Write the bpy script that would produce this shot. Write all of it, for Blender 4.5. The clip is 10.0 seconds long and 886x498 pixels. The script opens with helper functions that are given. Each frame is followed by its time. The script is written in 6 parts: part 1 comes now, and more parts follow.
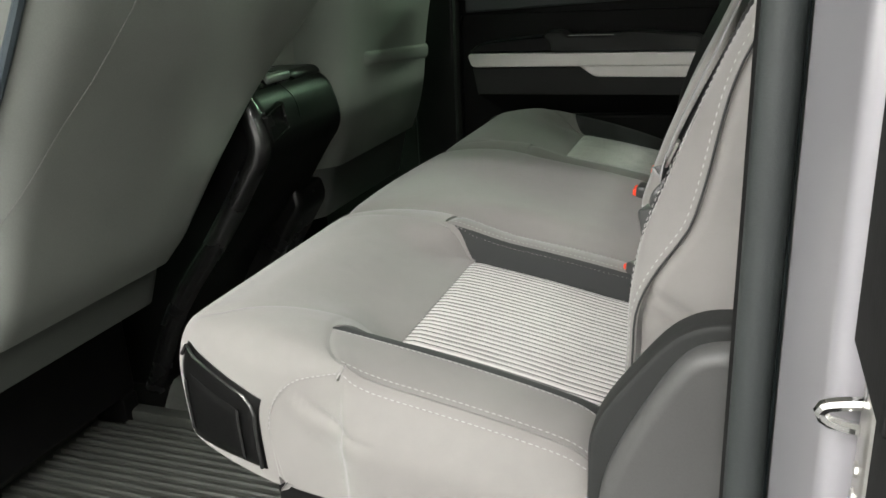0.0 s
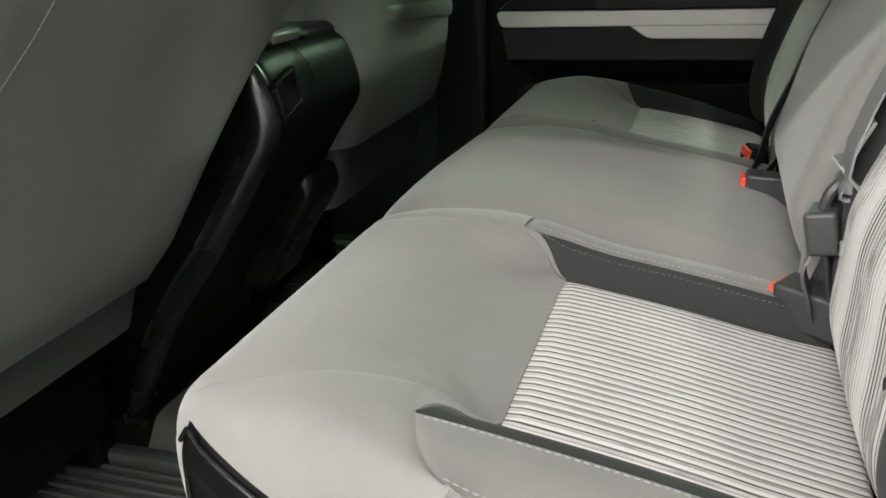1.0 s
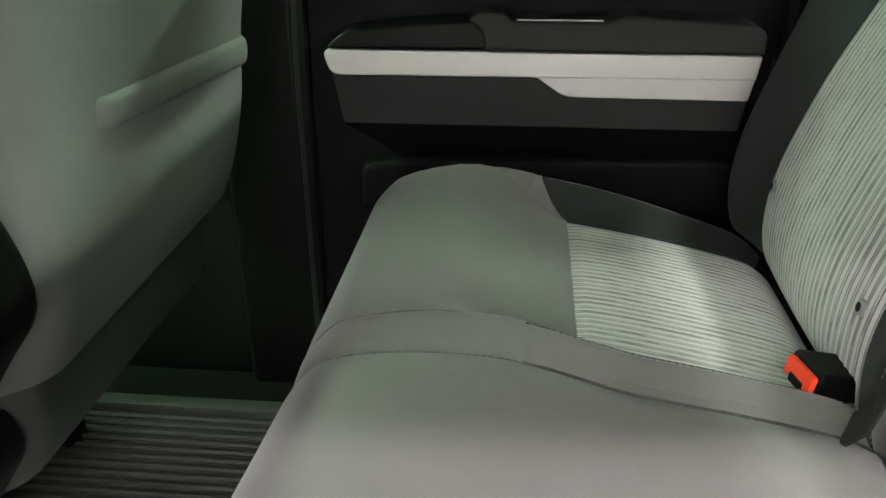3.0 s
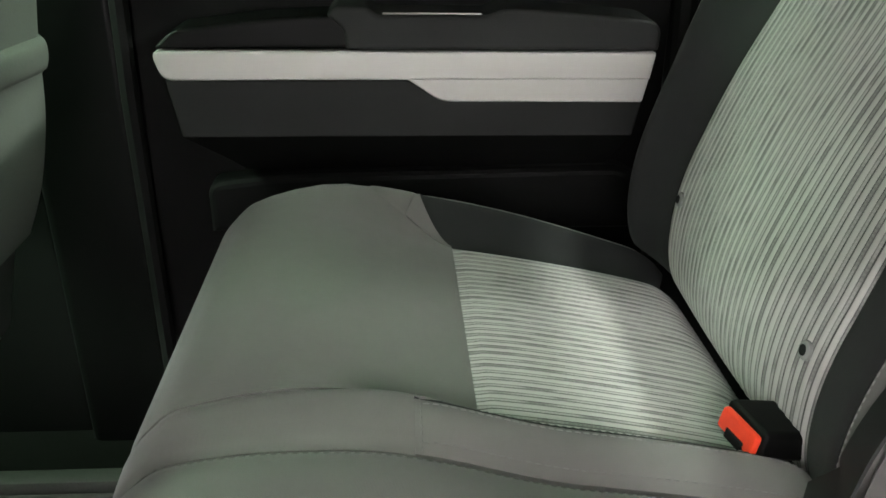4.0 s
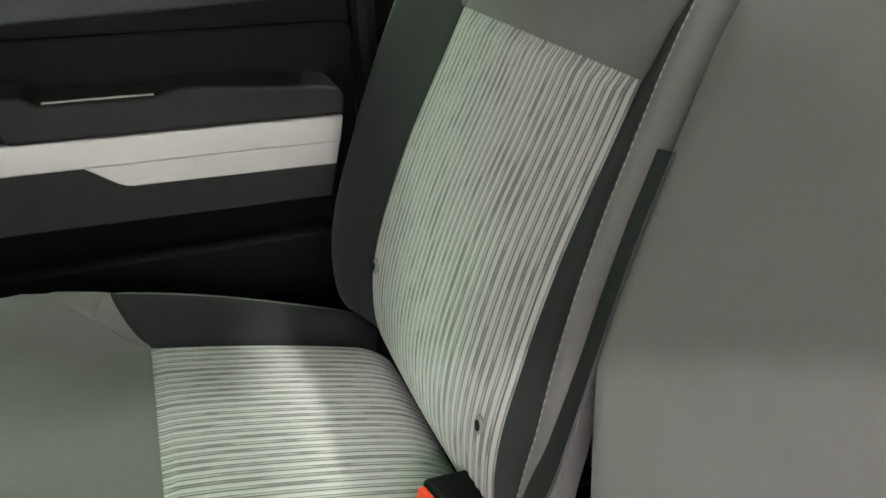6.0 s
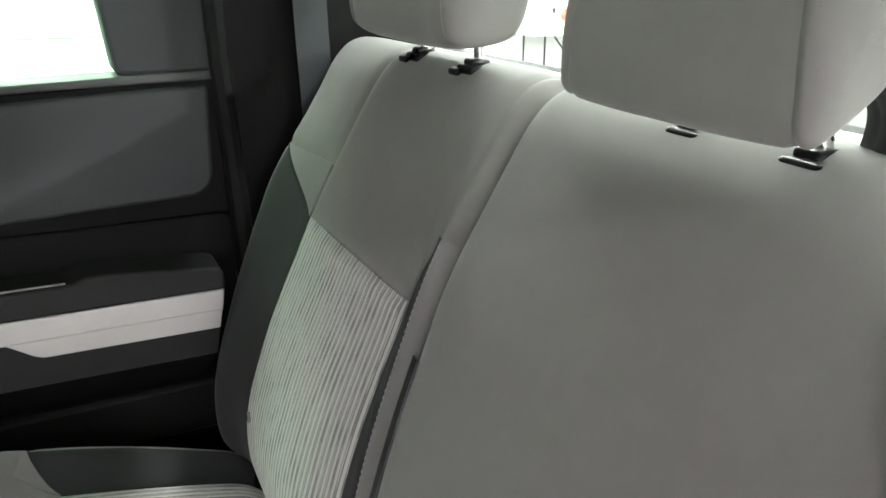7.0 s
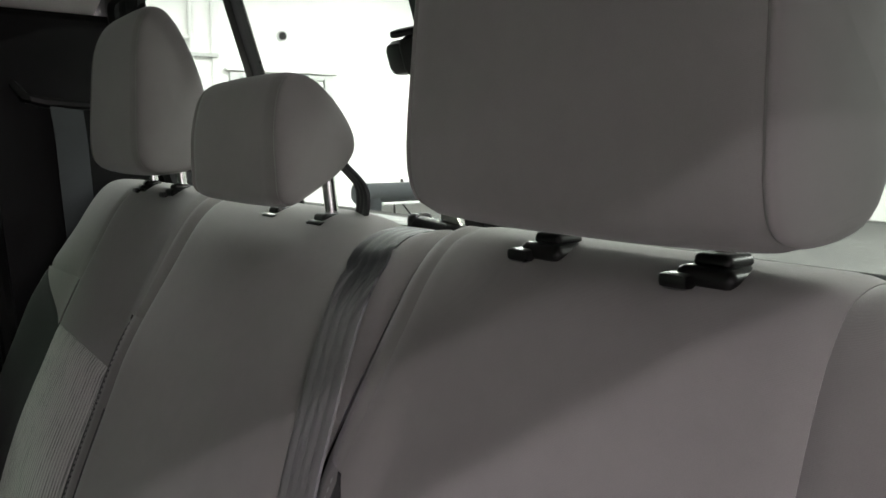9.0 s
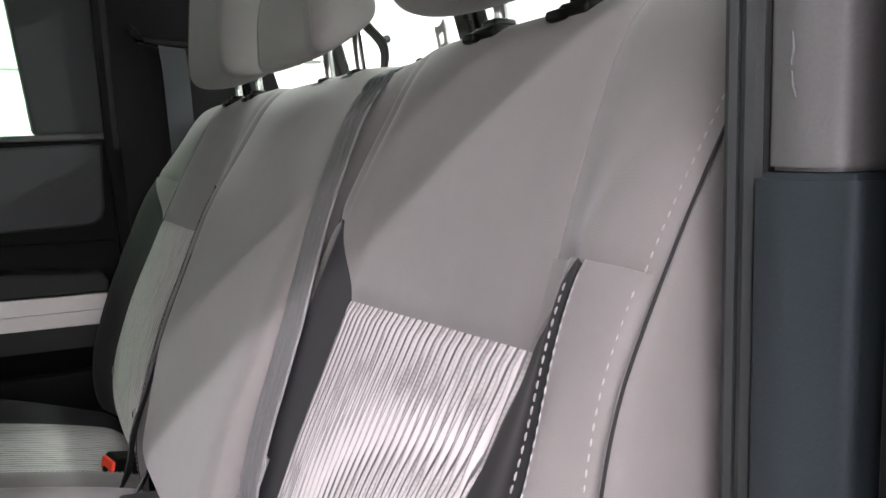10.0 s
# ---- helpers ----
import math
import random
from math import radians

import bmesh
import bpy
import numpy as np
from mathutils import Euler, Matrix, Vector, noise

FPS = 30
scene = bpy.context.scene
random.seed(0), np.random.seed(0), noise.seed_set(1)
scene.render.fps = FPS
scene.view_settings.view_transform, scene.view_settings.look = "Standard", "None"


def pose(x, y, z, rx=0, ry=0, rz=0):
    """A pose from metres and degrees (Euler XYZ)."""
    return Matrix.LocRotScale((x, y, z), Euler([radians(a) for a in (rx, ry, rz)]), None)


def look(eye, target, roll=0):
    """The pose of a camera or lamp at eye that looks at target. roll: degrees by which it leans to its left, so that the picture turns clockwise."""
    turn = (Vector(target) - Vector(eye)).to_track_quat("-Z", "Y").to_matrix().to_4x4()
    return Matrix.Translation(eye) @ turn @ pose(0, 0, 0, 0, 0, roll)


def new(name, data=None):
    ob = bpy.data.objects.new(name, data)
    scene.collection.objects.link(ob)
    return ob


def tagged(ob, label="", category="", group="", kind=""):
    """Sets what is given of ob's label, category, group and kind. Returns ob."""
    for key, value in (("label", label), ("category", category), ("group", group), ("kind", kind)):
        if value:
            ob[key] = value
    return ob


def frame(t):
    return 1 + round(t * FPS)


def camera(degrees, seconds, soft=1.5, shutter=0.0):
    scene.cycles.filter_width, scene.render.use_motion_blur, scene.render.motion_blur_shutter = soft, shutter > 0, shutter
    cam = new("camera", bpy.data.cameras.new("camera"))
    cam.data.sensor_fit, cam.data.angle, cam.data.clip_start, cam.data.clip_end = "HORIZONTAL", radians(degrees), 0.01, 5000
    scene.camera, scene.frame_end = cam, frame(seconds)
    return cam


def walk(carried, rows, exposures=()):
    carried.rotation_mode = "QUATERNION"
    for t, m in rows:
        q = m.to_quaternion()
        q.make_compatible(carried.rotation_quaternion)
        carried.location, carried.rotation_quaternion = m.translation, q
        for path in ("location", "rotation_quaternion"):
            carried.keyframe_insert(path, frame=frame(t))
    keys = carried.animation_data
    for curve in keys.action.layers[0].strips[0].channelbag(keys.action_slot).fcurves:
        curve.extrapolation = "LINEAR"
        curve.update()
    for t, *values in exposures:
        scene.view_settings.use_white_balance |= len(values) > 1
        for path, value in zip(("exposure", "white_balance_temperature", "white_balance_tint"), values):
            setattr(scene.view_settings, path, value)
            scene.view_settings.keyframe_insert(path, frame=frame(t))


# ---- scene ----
cam = camera(56.8, 10.0, soft=1.6)
PATH = [
    (0, (0.33, -1.271, 0.789), (-0.327, 0.498, 0.129), -3.0),
    (0.5, (0.204, -1.147, 0.733), (-0.446, 0.618, 0.052), -2.9),
    (1, (0.13, -1.035, 0.743), (-0.467, 0.728, 0.012), -2.8),
    (1.5, (0.078, -0.86, 0.76), (-0.436, 0.918, 0.003), -2.8),
    (2, (0.016, -0.708, 0.791), (-0.396, 1.079, -0.008), -2.6),
    (2.5, (-0.032, -0.497, 0.798), (-0.353, 1.295, -0.029), -1.8),
    (2.7, (-0.044, -0.419, 0.797), (-0.312, 1.374, -0.047), -1.2),
    (3.8, (-0.062, -0.194, 0.774), (-0.018, 1.607, -0.094), 0.7),
    (4, (-0.059, -0.176, 0.767), (0.057, 1.621, -0.103), 0.9),
    (4.5, (-0.044, -0.138, 0.756), (0.292, 1.633, -0.11), 1.4),
    (5, (-0.024, -0.124, 0.758), (0.477, 1.609, -0.105), 2.1),
    (5.2, (-0.022, -0.128, 0.756), (0.525, 1.592, -0.105), 2.1),
    (6.5, (0.053, -0.227, 0.926), (0.73, 1.45, 0.074), -0.6),
    (7, (0.047, -0.362, 1.005), (0.875, 1.336, 0.347), 0.2),
    (7.2, (0.041, -0.407, 1.022), (0.932, 1.296, 0.47), 0.4),
    (7.5, (0.057, -0.451, 1.044), (1.002, 1.257, 0.61), 0.4),
    (7.8, (0.055, -0.494, 1.061), (1.067, 1.198, 0.72), 0.8),
    (8, (0.063, -0.509, 1.064), (1.102, 1.173, 0.757), 0.6),
    (8.3, (0.067, -0.547, 1.054), (1.146, 1.114, 0.78), 0.1),
    (8.5, (0.078, -0.571, 1.041), (1.176, 1.079, 0.772), -0.1),
    (8.7, (0.09, -0.627, 1.02), (1.205, 1.012, 0.754), -0.5),
    (9, (0.113, -0.693, 0.967), (1.251, 0.931, 0.709), -0.3),
    (9.3, (0.132, -0.762, 0.919), (1.265, 0.867, 0.676), -0.7),
    (9.5, (0.141, -0.786, 0.883), (1.247, 0.864, 0.649), -1.2),
    (9.6, (0.134, -0.803, 0.862), (1.234, 0.852, 0.633), -1.6),
    (9.8, (0.125, -0.838, 0.835), (1.148, 0.862, 0.583), -2.6),
    (10, (0.102, -0.898, 0.811), (1.016, 0.866, 0.578), -1.4),
]
EXPOSURES = [(0.0, 0.6, 6550, -1), (0.5, 0.56, 6550, 0), (1.0, 0.56, 6550, 0), (1.5, 0.85, 6500, 3), (2.0, 1.2, 6500, 4), (2.5, 1.5, 6500, 4), (4.5, 1.65, 6450, 5), (6.5, 1.85, 6500, 5), (7.0, 1.8, 6300, 10), (7.5, 1.5, 6300, 12), (7.8, 0.7, 6400, 14), (8.1, 0.0, 6500, 15), (8.5, -0.55, 6500, 15), (8.7, -0.4, 6500, 15), (9.0, 0.13, 6400, 15), (9.3, 0.45, 6300, 17), (9.6, 0.7, 6300, 17), (10.0, 0.9, 6300, 16)]
walk(cam, [(t, look(eye, target, roll)) for t, eye, target, roll in PATH], EXPOSURES)

# ---- world and lamps ----
GROUND = -0.55
world = bpy.data.worlds.new("world")
scene.world = world
world.use_nodes = True
wbg = world.node_tree.nodes["Background"]
wbg.inputs[0].default_value = (0.75, 0.85, 1.0, 1)
wbg.inputs[1].default_value = 0.3


def area_lamp(name, m, sx, sy, watts, colour):
    data = bpy.data.lights.new(name, "AREA")
    data.shape, data.size, data.size_y, data.energy, data.color = "RECTANGLE", sx, sy, watts, colour
    ob = new(name, data)
    ob.matrix_world = m
    return ob


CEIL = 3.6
# unseen strip lights: centre, length along x, length along y, watts
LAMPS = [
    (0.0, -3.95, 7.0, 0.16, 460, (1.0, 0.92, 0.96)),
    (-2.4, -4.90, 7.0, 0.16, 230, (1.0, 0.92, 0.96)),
    # Added fill: low light under the header for the far door lining.
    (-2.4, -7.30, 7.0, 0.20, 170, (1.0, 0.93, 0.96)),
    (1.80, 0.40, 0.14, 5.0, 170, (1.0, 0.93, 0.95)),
    # Added fill from behind and ahead of the cab.
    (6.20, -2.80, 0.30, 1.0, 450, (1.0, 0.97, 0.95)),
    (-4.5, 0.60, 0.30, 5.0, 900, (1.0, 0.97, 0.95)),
    # Added fill beyond the far door, for the far cushion.
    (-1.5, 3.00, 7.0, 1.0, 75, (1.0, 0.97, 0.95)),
    # Added fill for the workshop's far and end walls.
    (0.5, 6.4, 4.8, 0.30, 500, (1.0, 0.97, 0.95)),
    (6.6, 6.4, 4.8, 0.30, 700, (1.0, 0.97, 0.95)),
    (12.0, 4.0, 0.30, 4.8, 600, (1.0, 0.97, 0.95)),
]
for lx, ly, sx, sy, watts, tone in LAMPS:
    area_lamp("unseen_ceiling_lamp", pose(lx, ly, CEIL - 0.12), sx, sy, watts, tone)


# ---- materials ----
def nodes_of(name):
    m = bpy.data.materials.new(name)
    m.use_nodes = True
    nt = m.node_tree
    b = nt.nodes["Principled BSDF"]
    return m, nt, b


def link(nt, a, b):
    nt.links.new(a, b)


def coords(nt, kind="Object", scale=(1, 1, 1)):
    tc = nt.nodes.new("ShaderNodeTexCoord")
    mp = nt.nodes.new("ShaderNodeMapping")
    mp.inputs["Scale"].default_value = scale
    link(nt, tc.outputs[kind], mp.inputs[0])
    return mp.outputs[0]


def noise_tex(nt, co, scale, detail=3.0, rough=0.55):
    n = nt.nodes.new("ShaderNodeTexNoise")
    n.inputs["Scale"].default_value = scale
    n.inputs["Detail"].default_value = detail
    n.inputs["Roughness"].default_value = rough
    link(nt, co, n.inputs["Vector"])
    return n.outputs["Fac"]


def maths(nt, op, a, b=None, c=None):
    n = nt.nodes.new("ShaderNodeMath")
    n.operation = op
    for i, v in enumerate((a, b, c)):
        if v is None:
            continue
        if isinstance(v, (int, float)):
            n.inputs[i].default_value = v
        else:
            link(nt, v, n.inputs[i])
    return n.outputs[0]


def remap(nt, v, a, b, c, d):
    n = nt.nodes.new("ShaderNodeMapRange")
    for i, x in enumerate((a, b, c, d)):
        n.inputs[i + 1].default_value = x
    link(nt, v, n.inputs[0])
    return n.outputs[0]


def mix_rgb(nt, fac, a, b, mode="MIX"):
    n = nt.nodes.new("ShaderNodeMix")
    n.data_type, n.blend_type = "RGBA", mode
    for sock, v in ((n.inputs[0], fac), (n.inputs[6], a), (n.inputs[7], b)):
        if isinstance(v, (int, float)):
            sock.default_value = v
        elif isinstance(v, tuple):
            sock.default_value = (*v, 1)
        else:
            link(nt, v, sock)
    return n.outputs[2]


def bump(nt, b, height, strength, dist):
    n = nt.nodes.new("ShaderNodeBump")
    n.inputs["Strength"].default_value = strength
    n.inputs["Distance"].default_value = dist
    link(nt, height, n.inputs["Height"])
    link(nt, n.outputs[0], b.inputs["Normal"])


def grainy(name, colour, rough=0.6, metal=0.0, vary=0.12, fine=300.0, coarse=9.0, relief=0.25, depth=0.0006, spec=0.5, sheen=0.0, coat=0.0):
    """A surface with broad stains and fine grain."""
    m, nt, b = nodes_of(name)
    co = coords(nt)
    big = noise_tex(nt, co, coarse, 4)
    small = noise_tex(nt, co, fine, 2)
    both = maths(nt, "ADD", maths(nt, "MULTIPLY", big, 0.6), maths(nt, "MULTIPLY", small, 0.4))
    dark = tuple(c * (1 - vary) for c in colour)
    light = tuple(min(1, c * (1 + vary)) for c in colour)
    link(nt, mix_rgb(nt, remap(nt, both, 0.3, 0.7, 0, 1), dark, light), b.inputs["Base Color"])
    link(nt, remap(nt, big, 0.3, 0.7, max(0, rough - 0.07), min(1, rough + 0.07)), b.inputs["Roughness"])
    b.inputs["Metallic"].default_value = metal
    b.inputs["Specular IOR Level"].default_value = spec
    b.inputs["Sheen Weight"].default_value = sheen
    b.inputs["Coat Weight"].default_value = coat
    if relief:
        bump(nt, b, small, relief, depth)
    return m


def cloth(name, colour, vary=0.10, sheen=0.25):
    """Soft woven seat cover: fine crosswise ribs, broad unevenness."""
    m, nt, b = nodes_of(name)
    co = coords(nt)
    uv = coords(nt, "UV")
    big = noise_tex(nt, co, 7.0, 4)
    mid = noise_tex(nt, co, 60.0, 3)
    weave = nt.nodes.new("ShaderNodeTexWave")
    weave.inputs["Scale"].default_value = 420
    weave.inputs["Distortion"].default_value = 1.2
    weave.bands_direction = "Y"
    link(nt, uv, weave.inputs["Vector"])
    grain = noise_tex(nt, co, 1400.0, 2)
    tone = maths(nt, "ADD", maths(nt, "MULTIPLY", big, 0.5), maths(nt, "ADD", maths(nt, "MULTIPLY", mid, 0.25), maths(nt, "MULTIPLY", grain, 0.25)))
    link(nt, mix_rgb(nt, remap(nt, tone, 0.3, 0.7, 0, 1), tuple(c * (1 - vary) for c in colour), tuple(c * (1 + vary) for c in colour)), b.inputs["Base Color"])
    b.inputs["Roughness"].default_value = 0.82
    b.inputs["Specular IOR Level"].default_value = 0.35
    b.inputs["Sheen Weight"].default_value = sheen
    b.inputs["Sheen Roughness"].default_value = 0.5
    h = maths(nt, "ADD", maths(nt, "MULTIPLY", weave.outputs["Fac"], 0.5), maths(nt, "MULTIPLY", grain, 0.7))
    bump(nt, b, h, 0.25, 0.0004)
    return m


RIB = 0.0092


def striped(name):
    """Ribbed jacquard: pale ribs with dark threads between, broken into dashes."""
    m, nt, b = nodes_of(name)
    uv = coords(nt, "UV")
    sep = nt.nodes.new("ShaderNodeSeparateXYZ")
    link(nt, uv, sep.inputs[0])
    across, along = sep.outputs[0], sep.outputs[1]
    steps = maths(nt, "ADD", maths(nt, "DIVIDE", across, RIB), 0.78)
    f = maths(nt, "FRACT", steps)
    cell = maths(nt, "FLOOR", steps)
    stretch = nt.nodes.new("ShaderNodeCombineXYZ")
    link(nt, maths(nt, "MULTIPLY", cell, 7.31), stretch.inputs[0])
    link(nt, maths(nt, "MULTIPLY", along, 26.0), stretch.inputs[1])
    dash = remap(nt, noise_tex(nt, stretch.outputs[0], 1.0, 1.0), 0.40, 0.60, 0.0, 1.0)

    def near_to(place, half, soft):
        gap = maths(nt, "ABSOLUTE", maths(nt, "SUBTRACT", f, place))
        return remap(nt, gap, half, half + soft, 1.0, 0.0)

    tick = maths(nt, "GREATER_THAN", maths(nt, "SINE", maths(nt, "MULTIPLY", along, 2 * math.pi / 0.0034)), 0.0)
    rung = maths(nt, "ADD", maths(nt, "MULTIPLY", tick, 0.10), maths(nt, "ADD", 0.12, maths(nt, "MULTIPLY", maths(nt, "POWER", dash, 2.0), 0.42)))
    ladder = maths(nt, "MULTIPLY", near_to(0.78, 0.11, 0.05), rung)
    thread = maths(nt, "MULTIPLY", near_to(0.585, 0.066, 0.05), remap(nt, dash, 0.0, 1.0, 1.0, 0.85))
    thin = maths(nt, "MULTIPLY", near_to(0.955, 0.030, 0.05), remap(nt, dash, 0.0, 1.0, 0.60, 0.90))
    shade = maths(nt, "MAXIMUM", ladder, maths(nt, "MAXIMUM", thread, thin))
    big = noise_tex(nt, coords(nt), 12.0, 3)
    pale = mix_rgb(nt, big, (0.47, 0.452, 0.44), (0.56, 0.54, 0.525))
    link(nt, mix_rgb(nt, shade, pale, (0.038, 0.037, 0.036)), b.inputs["Base Color"])
    b.inputs["Roughness"].default_value = 0.75
    b.inputs["Sheen Weight"].default_value = 0.2
    grain = noise_tex(nt, coords(nt), 1600.0, 2)
    bump(nt, b, maths(nt, "ADD", maths(nt, "MULTIPLY", grain, 0.4), maths(nt, "SUBTRACT", 1.0, shade)), 0.4, 0.0005)
    return m


def glass_like(name, tint, gloss=0.06):
    m, nt, b = nodes_of(name)
    nt.nodes.remove(b)
    tr = nt.nodes.new("ShaderNodeBsdfTransparent")
    tr.inputs[0].default_value = (*tint, 1)
    gl = nt.nodes.new("ShaderNodeBsdfGlossy")
    gl.inputs["Roughness"].default_value = 0.02
    fr = nt.nodes.new("ShaderNodeFresnel")
    fr.inputs[0].default_value = 1.45
    mx = nt.nodes.new("ShaderNodeMixShader")
    link(nt, maths(nt, "MULTIPLY", fr.outputs[0], 0.22), mx.inputs[0])
    link(nt, tr.outputs[0], mx.inputs[1])
    link(nt, gl.outputs[0], mx.inputs[2])
    link(nt, mx.outputs[0], nt.nodes["Material Output"].inputs[0])
    return m


def lamp_face(name, colour, strength):
    m, nt, b = nodes_of(name)
    b.inputs["Base Color"].default_value = (*colour, 1)
    b.inputs["Emission Color"].default_value = (*colour, 1)
    b.inputs["Emission Strength"].default_value = strength
    return m


def speckled(name, base, spots):
    """Sealed concrete with chips and a slight shine."""
    m, nt, b = nodes_of(name)
    co = coords(nt)
    big = noise_tex(nt, co, 0.8, 5)
    vor = nt.nodes.new("ShaderNodeTexVoronoi")
    vor.inputs["Scale"].default_value = 9
    link(nt, co, vor.inputs["Vector"])
    fine = noise_tex(nt, co, 26, 4)
    chips = maths(nt, "MULTIPLY", maths(nt, "LESS_THAN", vor.outputs["Distance"], 0.28), remap(nt, fine, 0.45, 0.6, 0, 1))
    tone = mix_rgb(nt, remap(nt, big, 0.3, 0.7, 0, 1), tuple(c * 0.8 for c in base), tuple(c * 1.2 for c in base))
    link(nt, mix_rgb(nt, chips, tone, spots), b.inputs["Base Color"])
    b.inputs["Roughness"].default_value = 0.5
    b.inputs["Specular IOR Level"].default_value = 0.25
    bump(nt, b, fine, 0.3, 0.004)
    return m


GREY = cloth("seat_cloth_grey", (0.165, 0.158, 0.15))
GREYMID = cloth("seat_cloth_mid_grey", (0.151, 0.145, 0.138))
DARK = cloth("seat_cloth_charcoal", (0.017, 0.018, 0.018), sheen=0.06)
STRIPE = striped("seat_cloth_striped")
BACKVINYL = grainy("seat_back_vinyl", (0.155, 0.164, 0.150), 0.66, spec=0.3, fine=500, relief=0.3, depth=0.0004)
THREAD = grainy("thread", (0.26, 0.255, 0.25), 0.8, relief=0)
THREADGREY = grainy("thread_grey", (0.18, 0.177, 0.172), 0.8, relief=0)
VALANCE = grainy("seat_skirt_vinyl", (0.062, 0.067, 0.061), 0.62, spec=0.3, fine=500, relief=0.3, depth=0.0004)
BLACKPL = grainy("black_plastic", (0.0035, 0.0035, 0.0035), 0.42, spec=0.13, fine=700, relief=0.35, depth=0.0003)
SHINYBLACK = grainy("satin_black", (0.005, 0.005, 0.005), 0.30, spec=0.32, fine=900, relief=0.1, depth=0.0002)
CONSOLEGLOSS = grainy("console_ridge_plastic", (0.007, 0.007, 0.007), 0.26, spec=0.8, fine=900, relief=0.1, depth=0.0002)
EDGEGLOSS = grainy("glossy_black_edge", (0.008, 0.008, 0.008), 0.18, spec=0.8, relief=0)
DARKTRIM = grainy("dark_grey_trim", (0.0055, 0.0055, 0.0055), 0.6, spec=0.10, fine=650, relief=0.4, depth=0.0004)
DOORVINYL = grainy("door_vinyl", (0.019, 0.020, 0.0195), 0.58, spec=0.22, fine=450, relief=0.35, depth=0.0005)
PADVINYL = grainy("door_pad_vinyl", (0.038, 0.043, 0.044), 0.55, fine=450, relief=0.35, depth=0.0005, spec=0.3)
PILLARTRIM = grainy("pillar_trim", (0.033, 0.043, 0.049), 0.5, spec=0.25, fine=600, relief=0.35, depth=0.0004)
SHIELD = grainy("hinge_shield_plastic", (0.055, 0.055, 0.054), 0.5, spec=0.4, fine=600, relief=0.3, depth=0.0003)
SILVER = grainy("silver_trim", (0.56, 0.545, 0.525), 0.42, metal=0.25, vary=0.05, fine=900, relief=0.05)
CHROME = grainy("chrome", (0.75, 0.75, 0.74), 0.12, metal=1.0, vary=0.05, relief=0)
STEEL = grainy("steel", (0.52, 0.51, 0.49), 0.32, metal=0.9, vary=0.1, relief=0.05)
BUCKLESTEEL = grainy("dull_catch_metal", (0.30, 0.31, 0.30), 0.35, metal=0.6, vary=0.05, relief=0)
RED = grainy("red_button", (0.85, 0.060, 0.022), 0.4, vary=0.08, relief=0)
WEBBING = grainy("belt_webbing", (0.022, 0.023, 0.023), 0.55, spec=0.3, fine=1200, relief=0.5, depth=0.0004)
POSTGREY = grainy("post_trim_grey", (0.17, 0.17, 0.17), 0.55, fine=600, relief=0.35, depth=0.0004, spec=0.3)
WEBSLATE = grainy("belt_webbing_slate", (0.034, 0.038, 0.040), 0.6, fine=1200, relief=0.5, depth=0.0004, spec=0.3)
WEBGREY = grainy("belt_webbing_grey", (0.15, 0.152, 0.155), 0.45, fine=1200, relief=0.5, depth=0.0004)
BUCKLEGREY = grainy("buckle_grey", (0.034, 0.035, 0.035), 0.36, relief=0.1)
RUBBER = grainy("rubber", (0.007, 0.007, 0.007), 0.65, spec=0.15, fine=260, relief=0.3, depth=0.0005)
MATRUBBER = grainy("mat_rubber", (0.042, 0.045, 0.039), 0.55, spec=0.35, vary=0.25, coarse=14, fine=260, relief=0.4, depth=0.0006)
CARPET = grainy("carpet", (0.006, 0.006, 0.0055), 0.95, spec=0.05, vary=0.3, fine=700, relief=0.8, depth=0.002)
HEADLINER = grainy("headliner_cloth", (0.72, 0.70, 0.67), 0.9, fine=900, relief=0.5, depth=0.0006)
PAINT = grainy("grey_metallic_paint", (0.32, 0.312, 0.334), 0.28, metal=0.35, vary=0.02, coarse=1.5, fine=2000, relief=0.0, coat=0.7)
POSTSEAL = grainy("doorway_seal_rubber", (0.027, 0.031, 0.031), 0.5, spec=0.4, fine=500, relief=0.3, depth=0.0005)
SEAL = grainy("door_seal_rubber", (0.075, 0.078, 0.077), 0.55, spec=0.35, fine=500, relief=0.3, depth=0.0005)
def shaded_webbing(name, pale, dark):
    """Belt webbing with the shade of its top painted in as dark, glossier streaks."""
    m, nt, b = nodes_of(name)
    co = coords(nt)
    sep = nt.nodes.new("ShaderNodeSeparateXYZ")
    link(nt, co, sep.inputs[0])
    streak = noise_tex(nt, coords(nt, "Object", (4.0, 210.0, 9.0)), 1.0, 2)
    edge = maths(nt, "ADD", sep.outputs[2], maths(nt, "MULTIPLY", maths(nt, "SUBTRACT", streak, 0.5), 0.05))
    # Mask of the painted shade, its lower edge broken into streaks.
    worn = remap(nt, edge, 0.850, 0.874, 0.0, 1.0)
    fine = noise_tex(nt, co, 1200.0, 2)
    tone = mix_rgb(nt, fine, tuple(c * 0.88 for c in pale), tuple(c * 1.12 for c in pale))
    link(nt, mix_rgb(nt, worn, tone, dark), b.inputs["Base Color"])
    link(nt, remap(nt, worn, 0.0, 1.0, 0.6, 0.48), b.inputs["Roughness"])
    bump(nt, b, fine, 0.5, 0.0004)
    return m


